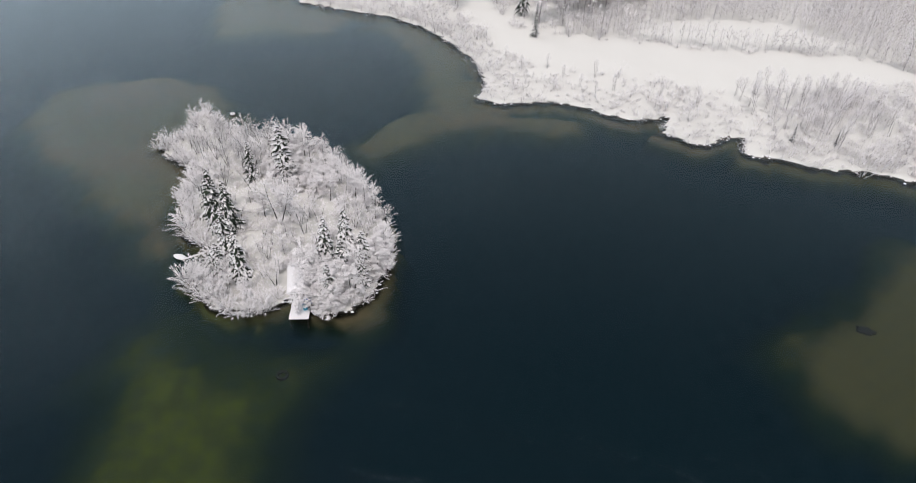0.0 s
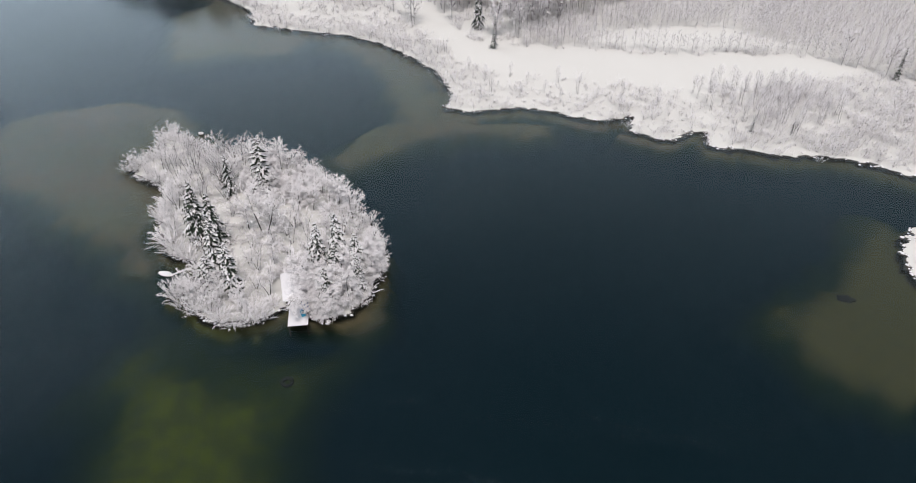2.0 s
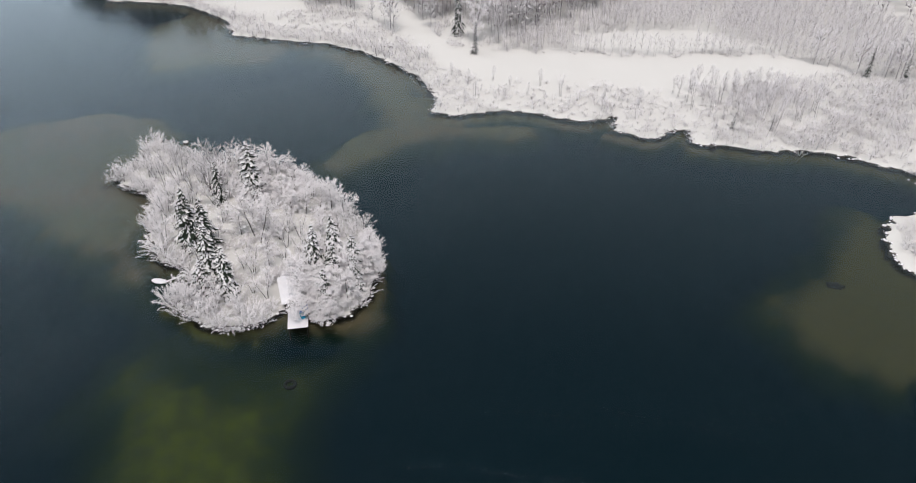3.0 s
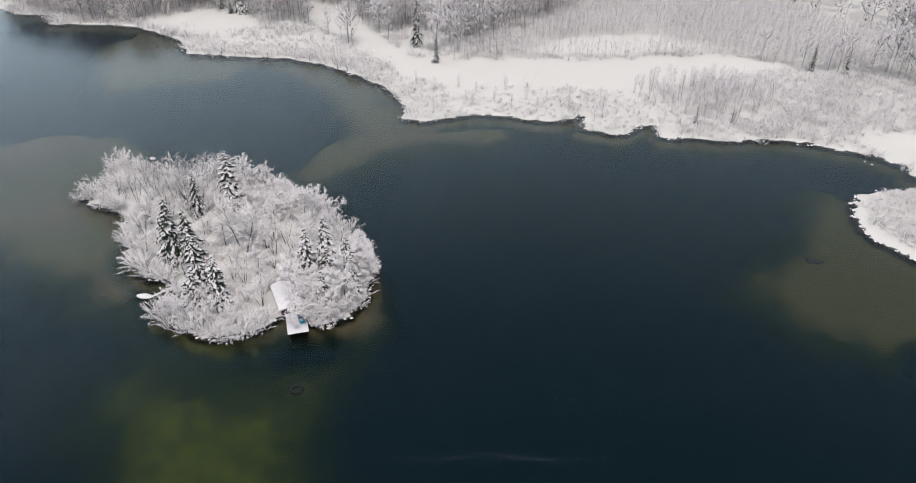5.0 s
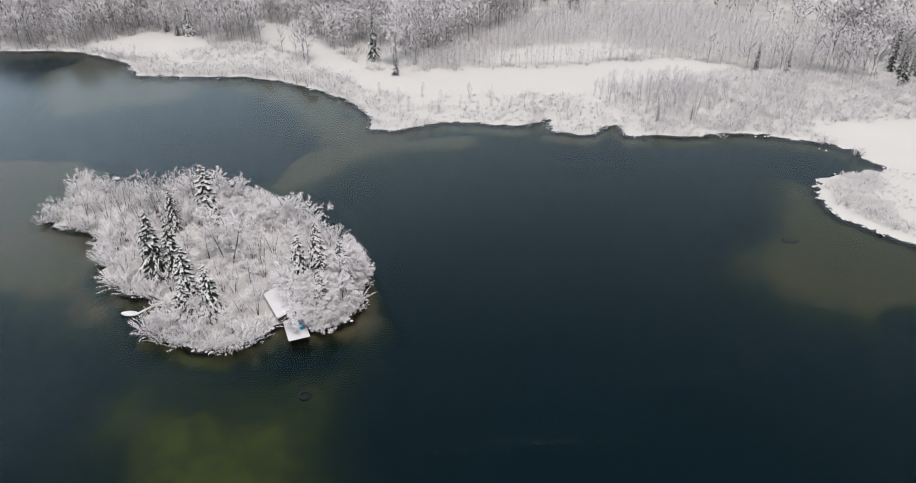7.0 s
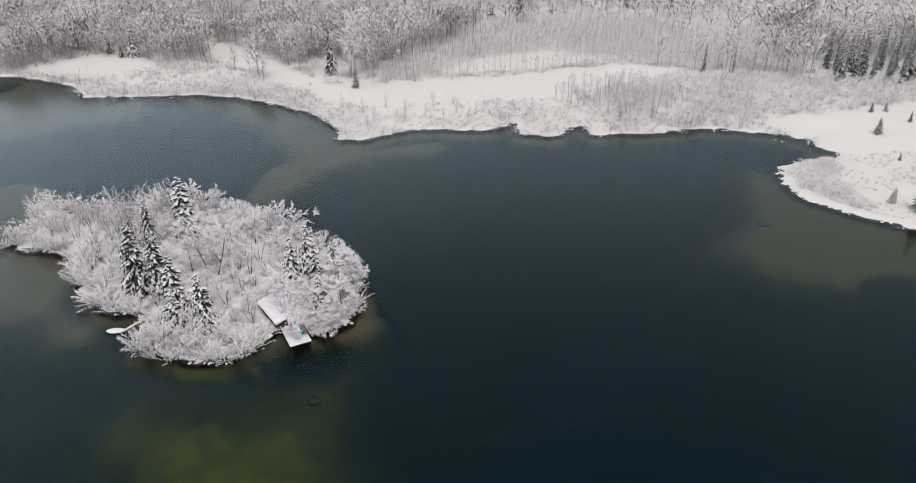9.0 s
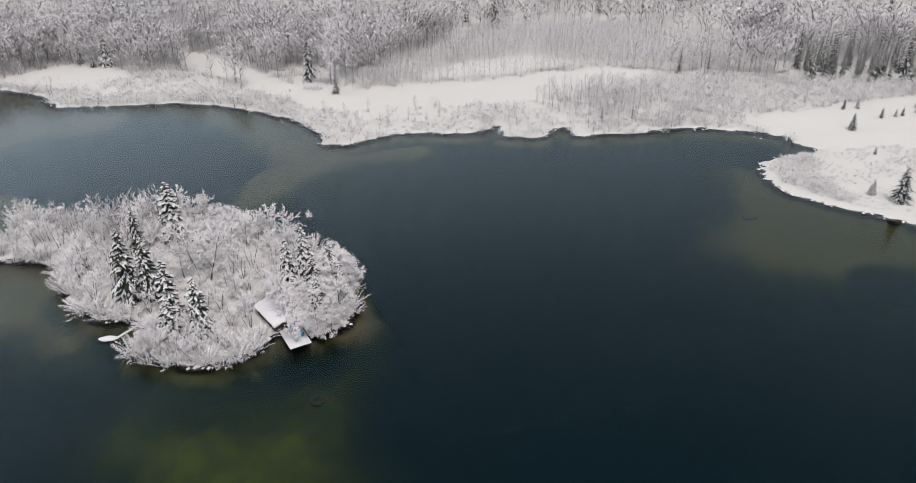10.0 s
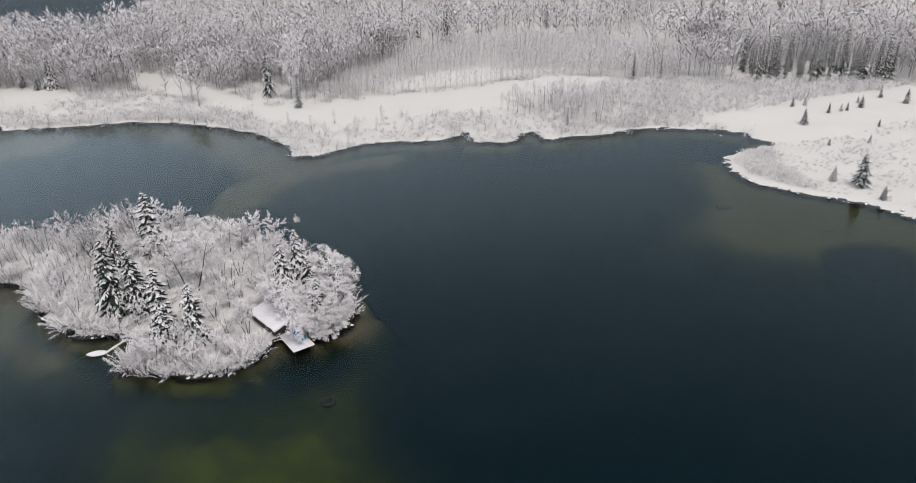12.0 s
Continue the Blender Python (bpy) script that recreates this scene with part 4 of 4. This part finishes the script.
merged("far_woodland", FAR_WOOD, p, [M_STEM, M_TUFT, M_CLUMP], "distant frosted woodland covering the rising land", "woodland", z)

shore_zone = [(-260, 145), (-110, 125), (-40, 105), (-25, 95), (30, 105), (110, 112), (125, 142), (150, 155), (200, 175), (185, 188), (90, 200), (-110, 215), (-240, 190)]
p = outside(scatter(shore_zone, 2.45, rng, 0, 60000), LAKE, edge=-0.7)
d_shore = -inside_distance(p[:, 0], p[:, 1], LAKE)
open_ = np.max([inside_distance(p[:, 0], p[:, 1], o) for o in (FIELD, WEST_FIELD, EAST_FIELD, GLADE)], axis=0)
p = p[(open_ < -0.6) & ((d_shore < 14) | (rng.uniform(0, 1, len(p)) < 0.6))]
p, z = grown(p, 0.6, 1.15, [0, 1, 2], (0.8, 1.2))
p[:, 2] *= 1 + 0.42 * wobble(p[:, 0], p[:, 1], 10, 13) + np.where((p[:, 0] < -32) & (inside_distance(p[:, 0], p[:, 1], LAKE) > -4), 0.4, 0) + np.where(p[:, 0] < -45, 0.3, 0)
q = outside(scatter(LOW_BRUSH, 2.6, rng, 0, 20000), LAKE, EAST_FIELD, FIELD, edge=0.5)
q, zq = grown(q, 0.8, 1.3, [0, 2], (0.9, 1.2))
q[:, 2] *= 1 + 0.4 * wobble(q[:, 0], q[:, 1], 14, 12)
p, z = np.vstack([p, q]), np.concatenate([z, zq])
merged("shore_scrub", SCRUB, p, [M_SCRUB, M_SCRUB, M_CLUMP], "low scrub thick with snow along the mainland shore", "scrub", z)
meadow = [(104, 98), (99, 91.8), (98, 86.5), (99.2, 80), (102.4, 74.5), (110, 68), (120, 62.8), (127, 56), (150, 58), (178, 90), (168, 128), (140, 110), (116, 104)]
p = np.array(scatter(meadow, 1.5, rng, 0.0, 60000))
shore = -inside_distance(p[:, 0], p[:, 1], LAKE)
p = p[(wobble(p[:, 0], p[:, 1], 16, 21) + rng.normal(0, 0.25, len(p)) + np.where((shore < 12) & (p[:, 0] < 112), 0.7, 0.0) - 0.012 * np.clip(p[:, 1] - 85, 0, 60) > -0.5)]
p, z = grown(p, 0.18, 0.55, [0, 1], (0.7, 1.3))
p[:, 2] *= np.where((-inside_distance(p[:, 0], p[:, 1], LAKE) < 13) & (p[:, 0] < 112), 2.1, 1.0)
merged("meadow_brush", SCRUB, p, [M_SCRUB, M_SCRUB, M_CLUMP], "low frosted brush and dry stalks in the snowy meadow", "brush", z)

# bare trees in a row between field and lake
ROW_KINDS = [broadleaf(puffy_shape(90 + k, 9.0, 1.9, 80, 190, lo, 0.2, 0.08, 0.06, st), "bare_tree", M_SCRUB, "slim leafless tree with dark stem and hoar beside the field", "field trees", M_STEM)
             for k, (st, lo) in enumerate(((1, 0.35), (3, 0.3), (2, 0.42)))]
for x, y in scatter([(36, 142), (46, 133), (66, 127), (80, 146), (62, 164), (42, 154)], 3.4, rng, 0, 4000, 46):
    plant(ROW_KINDS, int(rng.choice([0, 1, 2])), x, y, rng.uniform(0.7, 1.05))
for x, y in scatter([(-20, 108), (-8, 116), (24, 122), (36, 118), (34, 134), (5, 133), (-34, 128)], 6.5, rng, 0.5, 4000, 30):
    plant(ROW_KINDS, int(rng.choice([0, 1, 2])), x, y, rng.uniform(0.45, 0.75))
for k in ROW_KINDS:
    remove_thing(k)
pale = broadleaf(leafless_shape(95, 21.0, 4.2, 1, 30, 8, 7, 1.2, 0.14, low=0.12, thick=1.0, lumps=0.45, clump=0.3, clots=2, droop=-0.6), "bare_tree", M_CLUMP, "tall bare tree with thick white drooping branches by the field", "field trees", M_STEM)
pale.matrix_basis = standing(-41.0, 162.5, 1.08, 0.4)


# ---- hut, landing stage and what lies about ----
def turned(x, y, z, degrees):
    return pose(x, y, z, 0, 0, degrees)


def lumpy_slab(length, width, thick, seed, nx=14, ny=8, droop=0.06, dome=0.0):
    """A soft-edged sheet of snow, its base at z 0."""
    r = np.random.RandomState(seed)
    bm = bmesh.new()
    top, low = [], []
    for j in range(ny + 1):
        for i in range(nx + 1):
            u, v = i / nx * 2 - 1, j / ny * 2 - 1
            edge = 1 - max(abs(u), abs(v)) ** 6
            x, y = u * length / 2 + r.normal(0, 0.015), v * width / 2 + r.normal(0, 0.015)
            top.append(bm.verts.new((x, y, thick * (0.55 + 0.45 * edge) + r.normal(0, 0.1) * thick * 0.5 + dome * (1 - v * v))))
            low.append(bm.verts.new((x, y, 0 if edge > 0.01 else -droop * abs(r.normal(0, 1)))))
    w = nx + 1
    for j in range(ny):
        for i in range(nx):
            a = j * w + i
            bm.faces.new((top[a], top[a + 1], top[a + w + 1], top[a + w]))
            bm.faces.new((low[a], low[a + w], low[a + w + 1], low[a + 1]))
    ring = [i for i in range(w)] + [w * (j + 1) - 1 for j in range(1, ny + 1)] + [ny * w + i for i in range(nx - 1, -1, -1)] + [j * w for j in range(ny - 1, 0, -1)]
    for a, b in zip(ring, ring[1:] + ring[:1]):
        bm.faces.new((low[a], low[b], top[b], top[a]))
    return bm


def build_hut():
    """A low dark board cabin with a snow-covered pitched roof."""
    hut = new("hut")
    hut.matrix_world = turned(-5.75, 8.75, 0.75, -45)
    L, front, back, eave, ridge = 7.2, -3.0, 1.5, 1.45, 2.2
    floor_bm = bmesh.new()
    box(floor_bm, (L, back - front, 0.4), pose(0, (front + back) / 2, -0.05))
    part("floor_frame", floor_bm, M_WOOD, hut)
    for side in (-1, 1):
        count = 26
        for k in range(count):
            bm = bmesh.new()
            box(bm, (L / count - 0.015, 0.05, eave - 0.15), pose(-L / 2 + (k + 0.5) * L / count, front + 0.03 if side < 0 else back - 0.03, 0.15 + (eave - 0.15) / 2))
            part("wall_board", bm, M_WOOD, hut)
        bm = bmesh.new()
        box(bm, (0.05, back - front - 0.13, eave - 0.15), pose(side * (L / 2 - 0.06), (front + back) / 2, 0.15 + (eave - 0.15) / 2))
        v = [bm.verts.new((side * (L / 2 - 0.06) + o, y, z)) for o in (-0.025, 0.025) for y, z in ((front + 0.05, eave + 0.004), (back - 0.05, eave + 0.004), (0, ridge - 0.08))]
        bm.faces.new(v[:3])
        bm.faces.new(v[3:][::-1])
        for a, b in ((0, 1), (1, 2), (2, 0)):
            bm.faces.new((v[a], v[a + 3], v[b + 3], v[b]))
        bmesh.ops.recalc_face_normals(bm, faces=bm.faces)
        part("gable_wall", bm, M_WOOD, hut)
    for side, run in ((-1, -front), (1, back)):
        pitch = math.atan2(ridge - eave, run)
        slope = math.hypot(run, ridge - eave) + 0.4
        m = Matrix.Translation((0, 0, ridge)) @ Matrix.Rotation(-side * pitch, 4, "X") @ Matrix.Translation((0.1, side * slope / 2, 0))
        bm = bmesh.new()
        box(bm, (L + 1.3, slope, 0.09), m, 0.01)
        roof = part("roof_side", bm, M_WOOD, hut, "dark boarded roof slope under snow")
        bm = lumpy_slab(L + 1.4, slope + 0.05, 0.3, 3 + side)
        bm.transform(m @ Matrix.Translation((0, 0, 0.048)))
        part("roof_snow", bm, M_SNOW, roof, "thick white snow")
    bm = bmesh.new()
    box(bm, (0.06, 0.85, 1.7), pose(L / 2 + 0.0, -0.5, 1.0), 0.01)
    part("door", bm, M_PLANK, hut, "grey plank door")
    for x in (-1.8, 1.2):
        bm = bmesh.new()
        box(bm, (0.9, 0.05, 0.65), pose(x, front - 0.012, 0.95), 0.01)
        part("window_frame", bm, M_PLANK, hut)
    tagged(hut, "small dark wooden hut with thick snow on its roof", "hut")


def build_deck():
    """The plank landing stage before the hut, on posts in the water."""
    deck = new("landing_stage")
    deck.matrix_world = turned(-1.75, 3.35, 0.45, -53)
    L, W = 6.3, 3.7
    for k in range(22):
        bm = bmesh.new()
        box(bm, (L / 22 - 0.02, W, 0.05), pose(-L / 2 + (k + 0.5) * L / 22, 0, 0))
        part("plank", bm, M_PLANK, deck)
    for y in (-W / 2 + 0.15, 0, W / 2 - 0.15):
        bm = bmesh.new()
        box(bm, (L - 0.1, 0.12, 0.2), pose(0, y, -0.13))
        part("beam", bm, M_WOOD, deck)
    for x in (-0.5, L / 2 - 0.3):
        for y in (-W / 2 + 0.25, W / 2 - 0.25):
            bm = bmesh.new()
            bmesh.ops.create_cone(bm, cap_ends=True, segments=8, radius1=0.1, radius2=0.09, depth=2.4, matrix=pose(x, y, -1.42))
            part("post", bm, M_WOOD, deck)
    bm = lumpy_slab(L - 0.05, W - 0.05, 0.16, 9, 18, 12, 0.02)
    bm.transform(pose(0, 0, 0.026))
    part("snow_cover", bm, M_SNOW, deck, "smooth fresh snow")
    tagged(deck, "wooden landing stage covered with smooth snow before the hut", "landing stage")


def draped(width, depth, height, seed, n=9):
    """A sheet pulled over something, falling in folds."""
    r = np.random.RandomState(seed)
    bm = bmesh.new()
    rings = []
    for k in range(5):
        f = k / 4
        ring = []
        for i in range(4 * n):
            a = 2 * math.pi * i / (4 * n)
            fold = 1 + 0.09 * f * math.sin(a * 7 + seed) + r.normal(0, 0.02)
            c, s_ = math.cos(a), math.sin(a)
            sq = 1 / max(abs(c), abs(s_)) ** 0.75
            grow = (0.45, 0.8, 0.92, 1.0, 1.08)[k]
            z = (1.0, 0.94, 0.62, 0.3, 0.0)[k]
            ring.append(bm.verts.new((c * sq * width / 2 * grow * fold, s_ * sq * depth / 2 * grow * fold, height * z + r.normal(0, 0.015))))
        rings.append(ring)
    for a, b in zip(rings, rings[1:]):
        for i in range(len(a)):
            j = (i + 1) % len(a)
            bm.faces.new((a[i], b[i], b[j], a[j]))
    bm.faces.new(rings[0])
    for f in bm.faces:
        f.smooth = True
    return bm


def build_deck_things():
    heap = new("covered_stack")
    heap.matrix_world = turned(-1.75, 5.3, 0.63, -40)
    part("tarpaulin", draped(1.3, 1.7, 1.25, 4), M_BLUE, heap, "bright blue tarpaulin in folds")
    bm = lumpy_slab(0.7, 0.9, 0.12, 12, 8, 8, 0.03)
    bm.transform(pose(0, 0, 1.24))
    part("snow_cap", bm, M_SNOW, heap, "patch of snow")
    tagged(heap, "stack under a bright blue tarpaulin on the landing stage", "covered stack")
    crate = new("storage_box")
    crate.matrix_world = turned(-0.85, 3.6, 0.63, -35)
    bm = bmesh.new()
    box(bm, (1.15, 0.75, 0.55), pose(0, 0, 0.275), 0.05)
    part("body", bm, M_TEAL, crate, "turquoise plastic")
    bm = bmesh.new()
    box(bm, (1.22, 0.82, 0.1), pose(0, 0, 0.6), 0.03)
    lid = part("lid", bm, M_TEAL, crate)
    bm = lumpy_slab(0.8, 0.5, 0.14, 14, 8, 6, 0.03)
    bm.transform(pose(0.15, -0.1, 0.65))
    part("snow_cap", bm, M_SNOW, lid, "patch of snow")
    tagged(crate, "turquoise plastic storage box with snow on the lid", "box")


def build_boat():
    boat = new("rowing_boat")
    boat.matrix_world = turned(-33.1, -0.1, 0.0, 12)
    bm = bmesh.new()
    rows = []
    for k in range(11):
        u = k / 10 * 2 - 1
        half = 0.68 * (1 - abs(u) ** 2.6 * (0.95 if u > 0 else 0.55))
        rows.append([bm.verts.new((u * 1.6, half * y, z + 0.12 * u * u)) for y, z in ((-1, 0.36), (-0.85, 0.02), (-0.4, -0.14), (0.4, -0.14), (0.85, 0.02), (1, 0.36))])
    for a, b in zip(rows, rows[1:]):
        for i in range(5):
            bm.faces.new((a[i], b[i], b[i + 1], a[i + 1]))
    bm.faces.new(rows[0][::-1])
    bm.faces.new(rows[-1])
    part("hull", bm, M_WOOD, boat, "dark wooden hull")
    bm = bmesh.new()
    bmesh.ops.create_icosphere(bm, subdivisions=3, radius=1.0, matrix=Matrix.Diagonal((1.62, 0.72, 0.34, 1)))
    for v in bm.verts:
        v.co += v.co.normalized() * noise.noise(v.co * 2.1) * 0.08
        v.co.z = max(v.co.z, -0.08) + 0.32
    for f in bm.faces:
        f.smooth = True
    part("snow_fill", bm, M_SNOW, boat, "rounded heap of snow")
    tagged(boat, "small rowing boat heaped full of snow on the water", "boat")
    plank = new("gangplank")
    plank.matrix_world = turned(-30.9, 1.9, 0.34, 68)
    bm = bmesh.new()
    box(bm, (4.6, 0.32, 0.08), None, 0.015)
    part("board", bm, M_WOOD, plank)
    bm = lumpy_slab(4.6, 0.4, 0.2, 21, 16, 4, 0.03)
    bm.transform(pose(0, 0, 0.042))
    part("snow_cover", bm, M_SNOW, plank)
    tagged(plank, "snow-covered plank leading from the boat to the island", "plank")


def stone_mesh(seed, size, flat=0.6):
    bm = bmesh.new()
    bmesh.ops.create_icosphere(bm, subdivisions=2, radius=size)
    off = Vector((seed * 3.7, seed * 1.3, seed))
    for v in bm.verts:
        v.co *= 1 + 0.35 * noise.noise(v.co / size * 1.3 + off)
        v.co.z *= flat
    return bm


def build_stone(x, y, size, seed, label):
    st = new("shore_stone")
    st.matrix_world = turned(x, y, max(ground_z(x, y), -0.12 * size), seed * 50)
    part("stone", stone_mesh(seed, size), M_STONE, st)
    bm = bmesh.new()
    bmesh.ops.create_icosphere(bm, subdivisions=2, radius=size * 0.95)
    for v in bm.verts:
        v.co *= 1 + 0.25 * noise.noise(v.co / size * 1.5 + Vector((seed, 0, 0)))
        v.co.z = max(v.co.z * 0.4, 0) + size * 0.3
    for f in bm.faces:
        f.smooth = True
    part("snow_cap", bm, M_SNOW, st, "rounded cap of snow")
    return tagged(st, label, "stone", "shore stones")


def build_marker():
    mk = new("water_marker")
    mk.matrix_world = turned(-75.3, 49.3, 0.0, 0)
    part("stone", stone_mesh(5, 0.75), M_STONE, mk)
    bm = bmesh.new()
    bmesh.ops.create_cone(bm, cap_ends=True, segments=8, radius1=0.07, radius2=0.05, depth=1.7, matrix=pose(0, 0, 0.8, 4, 3, 0))
    part("post", bm, M_WOOD, mk, "thin dark post")
    bm = bmesh.new()
    bmesh.ops.create_icosphere(bm, subdivisions=2, radius=0.8, matrix=Matrix.Translation((0, 0, 0.32)) @ Matrix.Diagonal((1, 0.9, 0.42, 1)))
    part("snow_cap", bm, M_SNOW, mk, "rounded cap of snow")
    tagged(mk, "snow-capped stone with a thin post standing in the lake", "marker")


def build_under_water():
    ring = new("sunken_ring")
    ring.matrix_world = turned(5.5, -8.8, ground_z(5.5, -8.8) + 0.2, 0)
    bm = bmesh.new()
    seg, cut = 28, 8
    vs = [[bm.verts.new(((0.85 + 0.32 * math.cos(b)) * math.cos(a), (0.85 + 0.32 * math.cos(b)) * math.sin(a), 0.3 * math.sin(b)))
           for b in (2 * math.pi * j / cut for j in range(cut))] for a in (2 * math.pi * i / seg for i in range(seg))]
    for i in range(seg):
        for j in range(cut):
            a, b = vs[i], vs[(i + 1) % seg]
            bm.faces.new((a[j], b[j], b[(j + 1) % cut], a[(j + 1) % cut]))
    part("tyre", bm, M_WEED, ring, "dark rubber ring")
    tagged(ring, "dark sunken tyre lying on the weedy lake bed", "tyre")
    for name, x, y, rx, ry, seed, label in (("weed_patch", 86.9, 62.2, 1.8, 1.15, 3, "dark patch of weed on the sandy shoal"),):
        bm = bmesh.new()
        rim = [bm.verts.new((0, 0, 0.16))]
        n = 40
        for k, f in enumerate((0.55, 0.85, 1.0)):
            for i in range(n):
                a = 2 * math.pi * i / n
                j = 1 + 0.55 * noise.noise(Vector((math.cos(a) * 2.2, math.sin(a) * 2.2, seed)))
                rim.append(bm.verts.new((math.cos(a) * rx * f * j, math.sin(a) * ry * f * j, (0.12, 0.04, -0.25)[k])))
        for i in range(n):
            bm.faces.new((rim[0], rim[1 + i], rim[1 + (i + 1) % n]))
            for k in (0, 1):
                a, b = 1 + k * n + i, 1 + k * n + (i + 1) % n
                bm.faces.new((rim[a], rim[a + n], rim[b + n], rim[b]))
        me = bpy.data.meshes.new(name)
        bm.to_mesh(me)
        bm.free()
        me.materials.append(M_WEED)
        ob = new(name, me)
        ob.matrix_world = turned(x, y, ground_z(x, y) + 0.15, 10)
        tagged(ob, label, "water weed")


def build_foam():
    """Thin lines of bubbles drifting on the lake."""
    r = np.random.RandomState(5)
    lines = [((15, -13), (21, -10), 50), ((24, -6), (30, -2), 70), ((25, -19), (38, -13), 160), ((38, -13), (57, -6.5), 230), ((36, -2), (51, 3.5), 150),
             ((51, 7), (64, 9.5), 120), ((64, 9.5), (78, 12), 120), ((68, 15.5), (81, 17.5), 110), ((27, -3.5), (32, 0), 30), ((-68, -6), (-38, -6), 150),
             ((-72, -14), (-58, -10), 60), ((-37, -24), (-19, -21), 90), ((51, 2.5), (72, 12.5), 120)]
    v, f = [], []
    for (ax, ay), (bx, by), n in lines:
        ph = r.uniform(0, 6)
        for k in range(int(n * 0.4)):
            t = r.uniform(0, 1)
            ln = math.hypot(bx - ax, by - ay)
            off = math.sin(t * 5 + ph) * ln * 0.025 + r.normal(0, 0.24)
            x = ax + (bx - ax) * t - (by - ay) / ln * off
            y = ay + (by - ay) * t + (bx - ax) / ln * off
            s = r.uniform(0.015, 0.05)
            o = len(v)
            a0 = r.uniform(0, 6)
            v += [(x + s * math.cos(a0 + i * 1.2566), y + s * math.sin(a0 + i * 1.2566), 0.006) for i in range(5)] + [(x, y, 0.02)]
            f += [(o + i, o + (i + 1) % 5, o + 5) for i in range(5)]
    tagged(new("foam_streaks", mesh_from("foam_streaks", v, f, [M_FOAM])), "thin broken streaks of white foam bubbles on the lake", "foam", kind="stuff")


def build_bank_stones():
    """Low snow-topped stones and sods all along the waterline."""
    r = np.random.RandomState(17)
    c = np.column_stack([r.uniform(-150, 150, 150000), r.uniform(-12, 160, 150000)])
    z = height_at(c[:, 0], c[:, 1])
    c, z = c[(z > -0.12) & (z < 0.22)], z[(z > -0.12) & (z < 0.22)]
    soup, cells = Soup(), set()
    for (x, y), h in zip(c, z):
        cell = (int(x // 0.9), int(y // 0.9))
        if cell in cells or r.uniform() < 0.35:
            continue
        cells.add(cell)
        soup.clump(np.array((x, y, h + 0.02)), r.uniform(0.22, 0.62), r)
    v, f = soup.pair()
    tagged(new("bank_stones", mesh_from("bank_stones", v, f, [M_BARK])), "low dark stones topped with snow along the waterline", "stones", kind="stuff")


build_bank_stones()
build_hut()
build_deck()
build_deck_things()
build_boat()
build_marker()
build_under_water()
build_foam()


def waterline(x, y, dx, dy):
    """Walks from a point on land towards the water and stops where the bank meets it."""
    for k in range(60):
        if ground_z(x, y) < 0.05:
            break
        x, y = x + dx * 0.2, y + dy * 0.2
    return x, y


for k, (x, y, sz) in enumerate([(124.0, 54.3, 0.5), (103.0, 115.0, 0.35), (101.5, 116.2, 0.3)]):
    build_stone(x, y, sz, k + 1, "low stone with a snow cap standing in the shallows")
for k, (x, y, dx, dy, sz) in enumerate([(101, 92, -0.8, 0.3, 0.45), (100, 89, -1, 0, 0.5), (99, 86, -1, -0.1, 0.4), (100, 83, -1, -0.2, 0.5), (101, 80, -0.9, -0.4, 0.4), (103, 77, -0.8, -0.6, 0.35),
                                        (106, 73, -0.7, -0.7, 0.4), (-21, 103, -0.9, -0.3, 0.45), (-21, 103, -0.6, -0.8, 0.4), (-18, 104, 0, -1, 0.35), (-26, -2, -0.6, -0.8, 0.5), (-24, -2, -0.2, -1, 0.4),
                                        (-73, 28, -0.6, -0.8, 0.45), (-70, 28, -0.2, -1, 0.4), (30, 114, -0.5, -0.9, 0.4), (52, 116, -0.2, -1, 0.4), (-20, -2, 0, -1, 0.35), (114, 110, -1, 0, 0.4)]):
    build_stone(*waterline(x, y, dx, dy), sz, k + 4, "snow-capped dark stone at the water's edge")
